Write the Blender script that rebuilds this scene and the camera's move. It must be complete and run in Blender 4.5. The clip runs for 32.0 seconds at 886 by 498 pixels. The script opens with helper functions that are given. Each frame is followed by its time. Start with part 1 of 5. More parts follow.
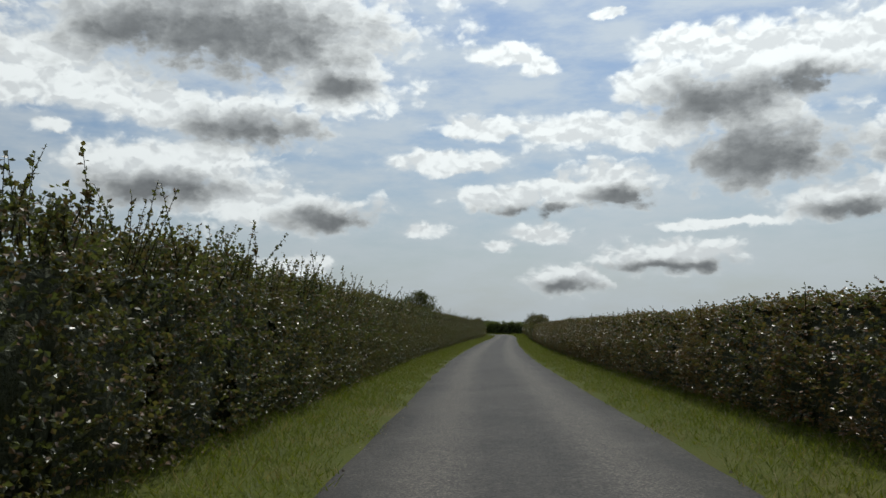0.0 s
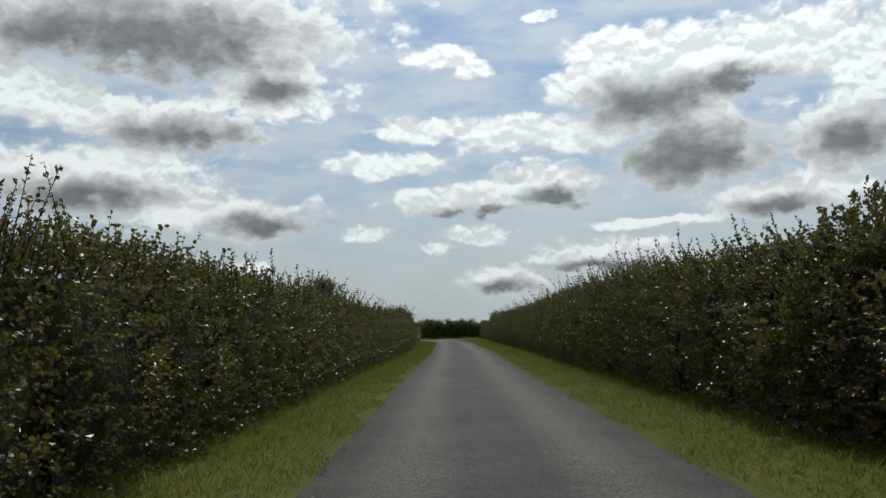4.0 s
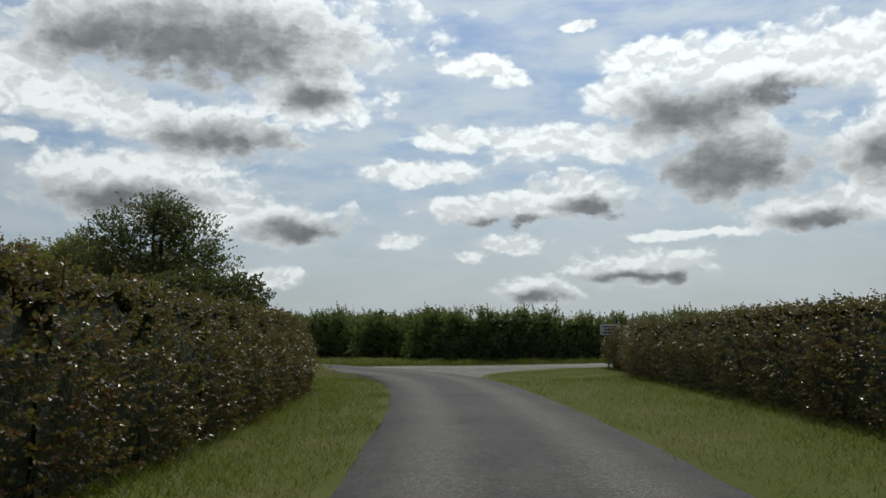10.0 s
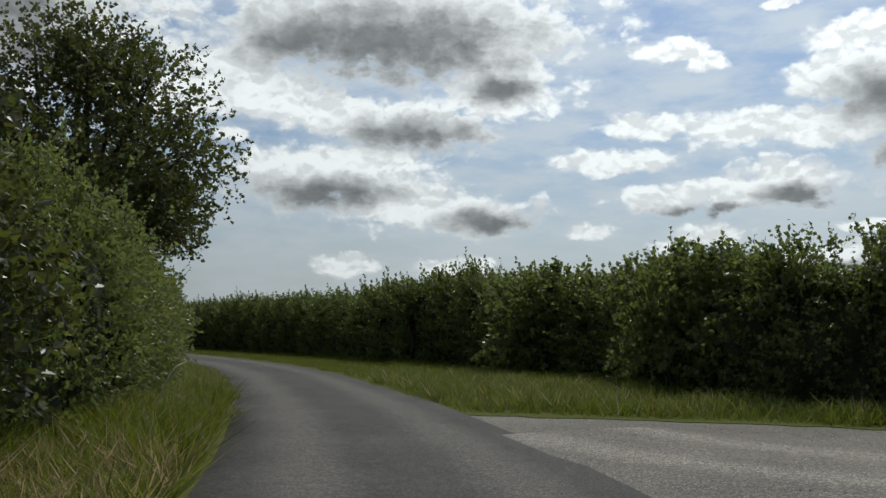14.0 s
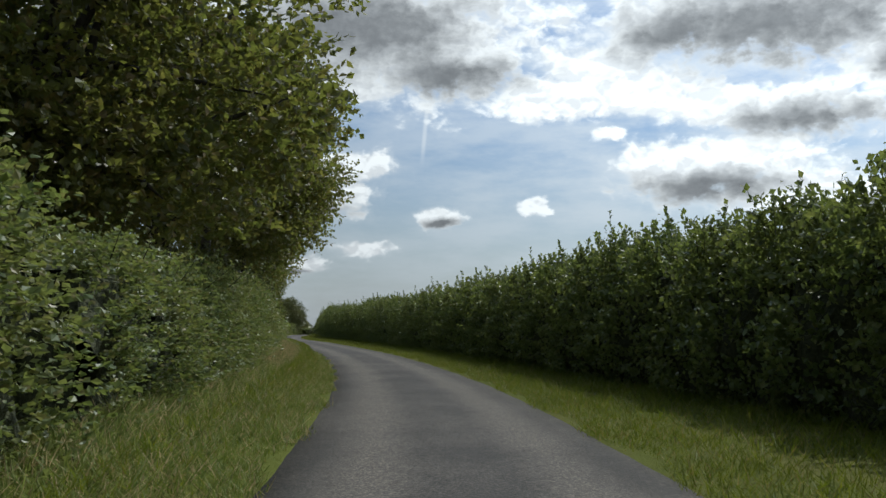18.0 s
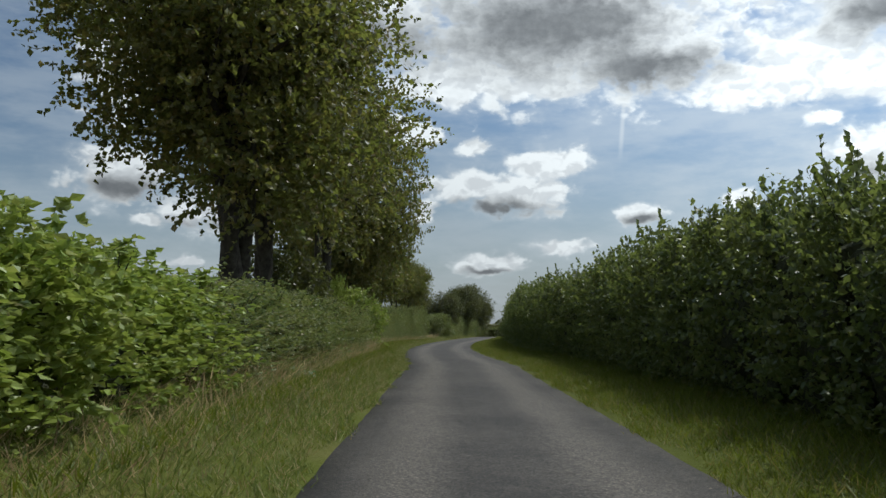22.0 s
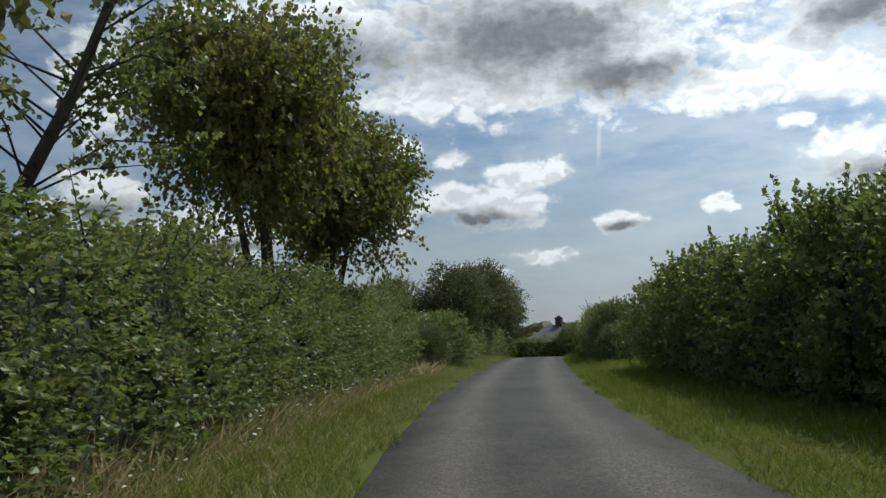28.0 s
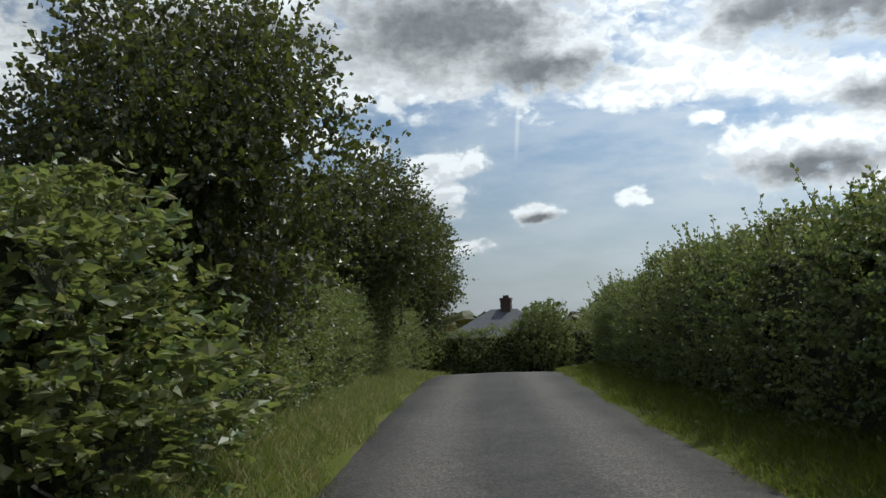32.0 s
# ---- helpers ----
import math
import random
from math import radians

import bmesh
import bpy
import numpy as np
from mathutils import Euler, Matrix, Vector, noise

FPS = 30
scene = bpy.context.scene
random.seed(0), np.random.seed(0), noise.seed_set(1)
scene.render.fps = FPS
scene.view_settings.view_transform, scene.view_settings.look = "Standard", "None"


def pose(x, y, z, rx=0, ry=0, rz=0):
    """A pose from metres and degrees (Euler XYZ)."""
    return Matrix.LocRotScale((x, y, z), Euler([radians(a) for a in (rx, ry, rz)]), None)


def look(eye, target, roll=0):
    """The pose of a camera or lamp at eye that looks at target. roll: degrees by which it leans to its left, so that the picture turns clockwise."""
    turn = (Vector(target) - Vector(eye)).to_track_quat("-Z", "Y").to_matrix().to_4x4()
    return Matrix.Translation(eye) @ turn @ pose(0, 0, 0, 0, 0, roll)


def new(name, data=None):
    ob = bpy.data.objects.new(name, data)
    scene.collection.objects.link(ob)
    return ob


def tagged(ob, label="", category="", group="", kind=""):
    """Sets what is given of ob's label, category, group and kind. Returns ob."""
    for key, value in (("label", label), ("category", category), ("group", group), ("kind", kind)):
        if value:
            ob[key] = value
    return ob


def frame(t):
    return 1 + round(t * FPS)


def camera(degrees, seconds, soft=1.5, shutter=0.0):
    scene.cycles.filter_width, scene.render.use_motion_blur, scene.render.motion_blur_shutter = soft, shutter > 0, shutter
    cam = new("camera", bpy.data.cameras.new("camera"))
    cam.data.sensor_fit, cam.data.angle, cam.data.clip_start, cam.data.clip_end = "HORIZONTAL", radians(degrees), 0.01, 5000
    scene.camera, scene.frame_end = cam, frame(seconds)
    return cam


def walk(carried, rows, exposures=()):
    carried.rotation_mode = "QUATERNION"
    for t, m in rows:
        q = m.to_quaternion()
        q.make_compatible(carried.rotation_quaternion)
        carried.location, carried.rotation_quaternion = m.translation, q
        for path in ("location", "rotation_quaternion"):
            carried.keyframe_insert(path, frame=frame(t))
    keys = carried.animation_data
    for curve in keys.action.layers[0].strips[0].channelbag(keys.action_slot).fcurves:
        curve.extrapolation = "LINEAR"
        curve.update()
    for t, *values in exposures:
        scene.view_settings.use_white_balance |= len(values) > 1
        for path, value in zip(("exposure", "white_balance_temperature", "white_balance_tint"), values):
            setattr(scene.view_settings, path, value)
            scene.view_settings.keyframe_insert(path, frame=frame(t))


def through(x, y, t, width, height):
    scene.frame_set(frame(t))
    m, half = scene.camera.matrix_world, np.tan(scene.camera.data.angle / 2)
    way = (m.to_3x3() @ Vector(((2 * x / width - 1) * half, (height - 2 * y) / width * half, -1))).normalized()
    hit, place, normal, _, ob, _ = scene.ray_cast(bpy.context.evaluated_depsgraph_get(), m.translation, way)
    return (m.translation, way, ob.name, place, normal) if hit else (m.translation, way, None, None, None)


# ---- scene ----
# ---- camera ----
cam = camera(52.6, 32.0, soft=1.5)
EYE = 1.25
PATH = [
    # seconds, x, y, then the three turns in degrees
    (0.0, -0.00, 0.00, 95.13, 0.62, 1.27),
    (0.5, 0.05, 8.56, 95.10, 0.68, 0.13),
    (1.0, 0.17, 17.13, 94.93, 0.46, -0.85),
    (1.5, 0.40, 25.71, 95.01, 0.28, -1.42),
    (2.0, 0.69, 34.31, 95.01, 0.35, -1.77),
    (2.5, 1.02, 42.95, 95.02, 1.28, -2.12),
    (3.0, 1.36, 51.62, 95.04, 1.64, -2.34),
    (3.5, 1.76, 60.35, 95.15, 2.06, -2.62),
    (5.5, 3.60, 95.10, 95.28, 1.36, -2.97),
    (6.0, 4.08, 103.24, 95.28, 0.57, -2.88),
    (6.5, 4.55, 110.73, 95.40, 0.12, -2.34),
    (7.0, 4.96, 117.93, 95.47, -0.27, -1.52),
    (7.5, 5.30, 124.90, 95.47, 0.03, -1.13),
    (8.0, 5.59, 131.63, 95.38, 0.39, -1.10),
    (8.5, 5.84, 138.15, 95.43, 0.46, -1.13),
    (9.0, 6.08, 144.51, 95.58, 0.47, -1.26),
    (9.5, 6.33, 150.63, 95.58, 0.72, -1.12),
    (10.0, 6.57, 156.47, 95.81, 0.81, -0.53),
    (10.5, 6.73, 161.94, 95.78, 0.39, 0.27),
    (11.0, 6.78, 166.92, 95.51, -0.53, 1.18),
    (11.5, 6.74, 171.40, 95.53, -1.00, 2.23),
    (12.0, 6.59, 175.42, 95.46, -0.86, 3.66),
    (12.5, 6.35, 179.08, 95.34, -0.72, 4.96),
    (13.0, 6.03, 182.50, 95.44, -0.53, 6.56),
    (13.5, 5.62, 185.72, 95.40, -0.41, 8.62),
    (14.0, 5.07, 188.79, 95.28, -0.19, 11.55),
    (14.5, 4.33, 191.80, 95.10, 0.05, 14.68),
    (15.0, 3.38, 194.83, 95.15, 0.45, 17.65),
    (15.5, 1.96, 198.33, 94.93, 0.84, 20.97),
    (17.5, -5.80, 214.43, 95.04, -0.19, 33.20),
    (18.0, -8.31, 218.57, 95.02, -0.34, 35.69),
    (18.5, -11.31, 222.68, 95.04, -0.04, 37.81),
    (19.0, -14.48, 226.73, 95.08, 0.40, 39.93),
    (19.5, -17.93, 230.81, 94.85, 0.42, 41.63),
    (20.0, -21.72, 234.99, 94.81, 0.32, 43.10),
    (20.5, -25.74, 239.24, 95.18, -0.06, 44.61),
    (21.0, -29.91, 243.52, 95.26, 0.12, 46.03),
    (21.5, -34.07, 247.64, 94.99, 0.07, 47.42),
    (22.0, -37.92, 251.28, 94.88, -0.08, 48.41),
    (22.5, -41.38, 254.46, 95.05, -0.88, 48.98),
    (23.0, -44.61, 257.39, 95.12, -1.28, 49.60),
    (23.5, -47.69, 260.09, 95.04, -1.21, 50.00),
    (24.0, -50.72, 262.69, 94.91, -1.63, 50.14),
    (24.5, -53.75, 265.16, 95.23, -0.62, 50.61),
    (26.5, -65.52, 274.44, 95.35, 0.29, 50.17),
    (27.0, -68.39, 276.86, 95.33, 1.14, 48.96),
    (27.5, -71.22, 279.46, 95.56, 1.36, 48.11),
    (28.0, -74.04, 282.17, 95.70, 1.94, 47.43),
    (28.5, -76.81, 284.92, 95.65, 2.82, 46.61),
    (29.0, -79.54, 287.67, 95.71, 2.46, 45.89),
    (29.5, -82.15, 290.38, 95.57, 2.62, 45.33),
    (30.0, -84.59, 292.99, 95.30, 2.62, 44.91),
    (30.5, -87.15, 295.73, 95.36, 2.05, 44.45),
    (31.0, -89.75, 298.44, 95.31, 1.34, 43.48),
    (31.5, -92.28, 301.21, 95.09, 1.69, 42.66),
    (32.0, -94.77, 304.01, 94.93, 1.86, 42.17),
]
walk(cam, [(t, pose(x, y, EYE, rx, ry, rz)) for t, x, y, rx, ry, rz in PATH], exposures=[(0.0, -0.35, 6250, 4), (13.0, -0.35, 6250, 4), (18.0, 0.14, 6050, 4), (32.0, 0.1, 6050, 4)])

# ---- light ----
SUN_TURN, SUN_HEIGHT = 12.0, 59.0  # degrees clockwise from +y, degrees above the horizon


def sky_world():
    world = bpy.data.worlds.new("sky")
    world.use_nodes = True
    scene.world = world
    tree = world.node_tree
    tree.nodes.clear()

    def math_node(operation, a, b=None, c=None):
        made = tree.nodes.new("ShaderNodeMath")
        made.operation = operation
        for slot, value in zip(made.inputs, (a, b, c)):
            if value is None:
                continue
            if isinstance(value, (int, float)):
                slot.default_value = value
            else:
                tree.links.new(value, slot)
        return made.outputs[0]

    def ramp(value, low, high):
        made = tree.nodes.new("ShaderNodeMapRange")
        made.interpolation_type = "SMOOTHSTEP"
        tree.links.new(value, made.inputs["Value"])
        made.inputs["From Min"].default_value, made.inputs["From Max"].default_value = low, high
        return made.outputs["Result"]

    def mixed(factor, a, b):
        made = tree.nodes.new("ShaderNodeMix")
        made.data_type = "RGBA"
        if isinstance(factor, (int, float)):
            made.inputs[0].default_value = factor
        else:
            tree.links.new(factor, made.inputs[0])
        for slot, value in ((made.inputs[6], a), (made.inputs[7], b)):
            if isinstance(value, tuple):
                slot.default_value = (*value, 1)
            else:
                tree.links.new(value, slot)
        return made.outputs[2]

    coord = tree.nodes.new("ShaderNodeTexCoord").outputs["Generated"]
    split = tree.nodes.new("ShaderNodeSeparateXYZ")
    tree.links.new(coord, split.inputs[0])
    turn = math_node("MULTIPLY", math_node("ARCTAN2", math_node("MULTIPLY", split.outputs[0], -1.0), split.outputs[1]), 57.2958)
    # the cloud field goes on all round, mirrored every 120 degrees
    turn = math_node("SUBTRACT", math_node("PINGPONG", math_node("ADD", turn, 36.0), 120.0), 36.0)
    rise = math_node("MULTIPLY", math_node("ARCSINE", split.outputs[2]), 57.2958)
    joined = tree.nodes.new("ShaderNodeCombineXYZ")
    tree.links.new(turn, joined.inputs[0])
    tree.links.new(rise, joined.inputs[1])
    place = joined.outputs[0]

    def noise_at(scale, detail, stretch=1.0, shifted=(0.0, 0.0, 0.0)):
        scaled = tree.nodes.new("ShaderNodeVectorMath")
        scaled.operation = "MULTIPLY_ADD"
        tree.links.new(place, scaled.inputs[0])
        scaled.inputs[1].default_value = (1.0, stretch, 1.0)
        scaled.inputs[2].default_value = shifted
        made = tree.nodes.new("ShaderNodeTexNoise")
        tree.links.new(scaled.outputs[0], made.inputs["Vector"])
        made.inputs["Scale"].default_value = scale
        made.inputs["Detail"].default_value = detail
        made.inputs["Roughness"].default_value = 0.6
        return made

    billow, wisps, fray = noise_at(0.35, 3.0, 1.4), noise_at(0.14, 5.0, 3.2), noise_at(0.8, 5.0, 1.5)
    streaks = noise_at(0.22, 6.0, 2.6, (7.0, 3.0, 0.0))

    def puffs(lifted):
        """Rounded heads like a cauliflower's, large and small."""
        scaled = tree.nodes.new("ShaderNodeVectorMath")
        scaled.operation = "MULTIPLY_ADD"
        tree.links.new(bent.outputs[0], scaled.inputs[0])
        scaled.inputs[1].default_value = (1.0, 1.45, 1.0)
        scaled.inputs[2].default_value = (0.0, lifted, 0.0)
        made = tree.nodes.new("ShaderNodeTexVoronoi")
        made.feature = "SMOOTH_F1"
        tree.links.new(scaled.outputs[0], made.inputs["Vector"])
        made.inputs["Scale"].default_value = 0.5
        made.inputs["Detail"].default_value = 2.0
        made.inputs["Roughness"].default_value = 0.5
        made.inputs["Lacunarity"].default_value = 2.3
        made.inputs["Smoothness"].default_value = 0.5
        return made.outputs["Distance"]

    def warped(source, by, place_in):
        shift = tree.nodes.new("ShaderNodeVectorMath")
        shift.operation = "SUBTRACT"
        tree.links.new(source.outputs["Color"], shift.inputs[0])
        shift.inputs[1].default_value = (0.5, 0.5, 0.5)
        made = tree.nodes.new("ShaderNodeVectorMath")
        made.operation = "MULTIPLY_ADD"
        tree.links.new(shift.outputs[0], made.inputs[0])
        made.inputs[1].default_value = by
        tree.links.new(place_in, made.inputs[2])
        return made

    bent = warped(fray, (0.9, 0.6, 0.0), warped(billow, (2.0, 1.1, 0.0), place).outputs[0])
    puff, above = puffs(0.0), puffs(0.55)

    fields = {"cloud": None, "grey": None}

    def blob(field, turn_at, rise_at, half_wide, half_high):
        a = tree.nodes.new("ShaderNodeVectorMath")
        a.operation = "MULTIPLY_ADD"
        tree.links.new(bent.outputs[0], a.inputs[0])
        a.inputs[1].default_value = (1 / half_wide, 1 / half_high, 0)
        a.inputs[2].default_value = (-turn_at / half_wide, -rise_at / half_high, 0)
        b = tree.nodes.new("ShaderNodeVectorMath")
        b.operation = "LENGTH"
        tree.links.new(a.outputs[0], b.inputs[0])
        reach = b.outputs["Value"]
        fields[field] = reach if fields[field] is None else math_node("SMOOTH_MIN", fields[field], reach, 0.25)

    def cloud(*numbers):
        blob("cloud", *numbers)

    def grey(turn_at, rise_at, half_wide, half_high):
        blob("grey", turn_at, rise_at, half_wide, half_high)

    cloud(22.7, 18.5, 2.9, 1.6)
    cloud(14.7, 19.1, 11.4, 2.9)
    cloud(8.1, 17.2, 3.9, 2.0)
    cloud(22.0, 14.8, 2.5, 1.6)
    cloud(18.8, 13.5, 3.7, 1.4)
    cloud(14.2, 13.0, 4.8, 1.6)
    cloud(8.0, 15.3, 4.1, 1.7)
    cloud(20.3, 9.4, 3.8, 1.5)
    cloud(14.8, 8.3, 4.5, 1.5)
    cloud(9.0, 7.4, 3.7, 1.1)
    cloud(-3.3, 17.3, 1.7, 0.7)
    cloud(-5.1, 16.5, 1.1, 0.5)
    cloud(-10.0, 19.4, 1.1, 0.3)
    cloud(-14.2, 17.3, 3.4, 0.9)
    cloud(-19.8, 16.2, 5.2, 1.7)
    cloud(-26.0, 16.0, 4.0, 1.8)
    cloud(-29.6, 15.1, 2.9, 2.2)
    cloud(-12.4, 15.0, 2.1, 1.3)
    cloud(-17.3, 13.4, 4.6, 1.8)
    cloud(-18.9, 10.3, 4.5, 2.0)
    cloud(-27.6, 10.8, 3.0, 2.2)
    cloud(-12.3, 12.2, 2.9, 1.1)
    cloud(-1.4, 12.7, 2.5, 0.7)
    cloud(-7.3, 12.4, 3.1, 1.0)
    cloud(0.4, 10.6, 3.4, 0.7)
    cloud(-3.0, 8.3, 2.8, 0.9)
    cloud(-6.5, 8.7, 1.8, 1.0)
    cloud(-9.7, 9.0, 2.7, 1.2)
    cloud(-4.8, 6.0, 2.0, 0.6)
    cloud(-2.4, 5.3, 0.9, 0.4)
    cloud(2.6, 6.4, 1.4, 0.4)
    cloud(-12.8, 4.4, 4.0, 0.9)
    cloud(-6.6, 3.1, 2.2, 0.9)
    cloud(-22.4, 7.3, 2.9, 1.0)
    cloud(-25.9, 7.7, 2.3, 1.1)
    cloud(-15.7, 6.4, 3.9, 0.3)
    cloud(-17.4, 16.1, 2.1, 1.1)
    cloud(10.9, 4.0, 2.2, 0.6)
    cloud(17.8, 4.2, 1.8, 0.7)
    cloud(39.9, 18.6, 10.3, 4.0)
    cloud(46.4, 15.6, 3.1, 1.4)
    cloud(42.0, 14.9, 3.2, 0.8)
    cloud(33.9, 17.0, 3.1, 2.2)
    cloud(28.9, 14.5, 3.7, 1.3)
    cloud(25.5, 15.7, 3.0, 2.2)
    cloud(49.8, 12.2, 1.2, 0.7)
    cloud(46.2, 11.3, 1.0, 0.4)
    cloud(41.8, 10.3, 2.6, 0.8)
    cloud(47.0, 8.8, 2.3, 0.9)
    cloud(43.4, 8.3, 2.7, 1.2)
    cloud(49.5, 7.3, 0.9, 0.7)
    cloud(36.2, 7.0, 1.4, 0.6)
    cloud(45.3, 3.9, 2.3, 0.6)
    cloud(40.9, 4.9, 1.7, 0.5)
    cloud(56.3, 18.7, 8.4, 2.7)
    cloud(47.7, 15.4, 3.8, 1.3)
    cloud(68.2, 15.5, 2.4, 2.7)
    cloud(68.4, 9.0, 2.6, 1.6)
    cloud(61.4, 7.0, 3.9, 1.3)
    cloud(67.0, 6.4, 0.8, 0.3)
    cloud(64.7, 3.9, 1.2, 0.3)
    cloud(51.4, 12.4, 2.2, 0.8)
    cloud(19.0, 10.2, 5.1, 1.6)
    cloud(15.3, 10.7, 3.0, 1.6)
    cloud(25.1, 12.2, 1.0, 0.4)
    cloud(29.9, 7.8, 0.9, 0.6)
    grey(15.4, 18.2, 7.6, 2.2)
    grey(20.2, 18.2, 4.0, 1.3)
    grey(8.0, 15.3, 2.2, 0.7)
    grey(13.6, 12.4, 3.6, 0.9)
    grey(19.0, 8.5, 3.4, 0.8)
    grey(8.3, 7.0, 2.7, 0.7)
    grey(-16.2, 13.5, 3.5, 1.3)
    grey(-21.1, 14.3, 2.9, 0.8)
    grey(-18.7, 10.2, 4.0, 1.7)
    grey(-27.9, 10.3, 2.3, 1.2)
    grey(-4.6, 7.5, 2.5, 0.4)
    grey(-10.3, 8.2, 2.1, 0.6)
    grey(-12.8, 3.8, 3.2, 0.4)
    grey(-6.7, 2.6, 1.7, 0.4)
    grey(-23.4, 6.8, 2.2, 0.5)
    grey(41.0, 18.8, 6.8, 2.7)
    grey(35.6, 16.0, 3.9, 1.1)
    grey(44.8, 7.4, 2.5, 0.5)
    grey(36.0, 6.6, 0.9, 0.3)
    grey(45.5, 3.5, 1.5, 0.2)
    grey(56.0, 17.8, 7.4, 1.5)
    grey(61.4, 6.2, 3.1, 0.3)
    grey(68.3, 8.2, 2.0, 0.6)
    grey(19.1, 8.9, 4.1, 0.7)

    # billowing edges: firm towards the top of a cloud, torn into wisps elsewhere
    rough_edge = math_node("ADD", math_node("MULTIPLY", math_node("SUBTRACT", puff, 0.7), 0.85), math_node("MULTIPLY", math_node("SUBTRACT", fray.outputs["Fac"], 0.5), -0.8))
    reach = math_node("ADD", fields["cloud"], rough_edge)
    cover = ramp(reach, 1.5, 0.95)
    shade_reach = math_node("ADD", fields["grey"], math_node("MULTIPLY", rough_edge, 0.8))
    core = math_node("MULTIPLY", ramp(shade_reach, 2.1, 0.35), math_node("ADD", 0.8, math_node("MULTIPLY", fray.outputs["Fac"], 0.28)))
    blue = tree.nodes.new("ShaderNodeTexSky")
    blue.sky_type, blue.sun_disc = "NISHITA", False
    blue.sun_elevation, blue.sun_rotation = radians(SUN_HEIGHT), radians(SUN_TURN)
    blue.dust_density, blue.ozone_density = 1.6, 3.0
    clear = tree.nodes.new("ShaderNodeMix")
    clear.data_type, clear.blend_type = "RGBA", "MULTIPLY"
    clear.inputs[0].default_value = 1.0
    tree.links.new(blue.outputs[0], clear.inputs[6])
    clear.inputs[7].default_value = (SKY, SKY, SKY, 1)
    white, dull = (1.14, 1.14, 1.14), (0.2, 0.205, 0.215)
    thin = ramp(turn, 46.0, 18.0)
    veil = math_node("MULTIPLY", ramp(wisps.outputs["Fac"], 0.3, 0.66), math_node("ADD", 0.4, math_node("MULTIPLY", thin, 0.38)))
    haze = math_node("MULTIPLY", ramp(rise, 14.0, 0.0), math_node("ADD", 0.52, math_node("MULTIPLY", thin, 0.2)))
    sky = mixed(veil, clear.outputs[2], (0.72, 0.76, 0.81))
    sky = mixed(haze, sky, (0.7, 0.74, 0.78))
    # a short vapour trail
    trail = math_node("MULTIPLY", ramp(math_node("ABSOLUTE", math_node("SUBTRACT", turn, math_node("ADD", 38.0, math_node("MULTIPLY", rise, -0.085)))), 0.22, 0.02),
                      math_node("MULTIPLY", ramp(rise, 10.0, 12.0), ramp(rise, 15.5, 14.2)))
    sky = mixed(math_node("MULTIPLY", trail, 0.5), sky, (0.85, 0.87, 0.9))
    lit = ramp(math_node("SUBTRACT", above, puff), -0.22, 0.16)
    body = mixed(math_node("MULTIPLY", math_node("SUBTRACT", 1.0, lit), 0.5), white, (0.6, 0.61, 0.64))
    body = mixed(core, body, dull)
    halo = math_node("MULTIPLY", math_node("MULTIPLY", ramp(reach, 1.9, 1.0), ramp(streaks.outputs["Fac"], 0.35, 0.65)), 0.5)
    sky = mixed(halo, sky, (0.84, 0.86, 0.89))
    sky = mixed(cover, sky, body)
    # brighter towards the sun, dimmer away from it
    toward = tree.nodes.new("ShaderNodeVectorMath")
    toward.operation = "DOT_PRODUCT"
    tree.links.new(coord, toward.inputs[0])
    toward.inputs[1].default_value = (math.sin(radians(SUN_TURN)) * math.cos(radians(SUN_HEIGHT)), math.cos(radians(SUN_TURN)) * math.cos(radians(SUN_HEIGHT)), math.sin(radians(SUN_HEIGHT)))
    glow = tree.nodes.new("ShaderNodeMapRange")
    tree.links.new(toward.outputs["Value"], glow.inputs["Value"])
    glow.inputs["From Min"].default_value, glow.inputs["From Max"].default_value = 0.35, 0.8
    glow.inputs["To Min"].default_value, glow.inputs["To Max"].default_value = 0.6, 1.22
    dimmed = tree.nodes.new("ShaderNodeVectorMath")
    dimmed.operation = "SCALE"
    tree.links.new(sky, dimmed.inputs[0])
    tree.links.new(glow.outputs["Result"], dimmed.inputs["Scale"])
    sky = dimmed.outputs[0]
    background = tree.nodes.new("ShaderNodeBackground")
    tree.links.new(sky, background.inputs[0])
    background.inputs[1].default_value = 1.0
    out = tree.nodes.new("ShaderNodeOutputWorld")
    tree.links.new(background.outputs[0], out.inputs[0])


SKY = 0.1
sky_world()
sun = new("sun", bpy.data.lights.new("sun", "SUN"))
sun.data.energy, sun.data.angle, sun.data.color = 2.6, radians(0.6), (1.0, 0.95, 0.87)
sun.matrix_world = look((math.sin(radians(SUN_TURN)) * math.cos(radians(SUN_HEIGHT)), math.cos(radians(SUN_TURN)) * math.cos(radians(SUN_HEIGHT)), math.sin(radians(SUN_HEIGHT))), (0, 0, 0))
sun.location = (0, 0, 60)

# ---- materials ----


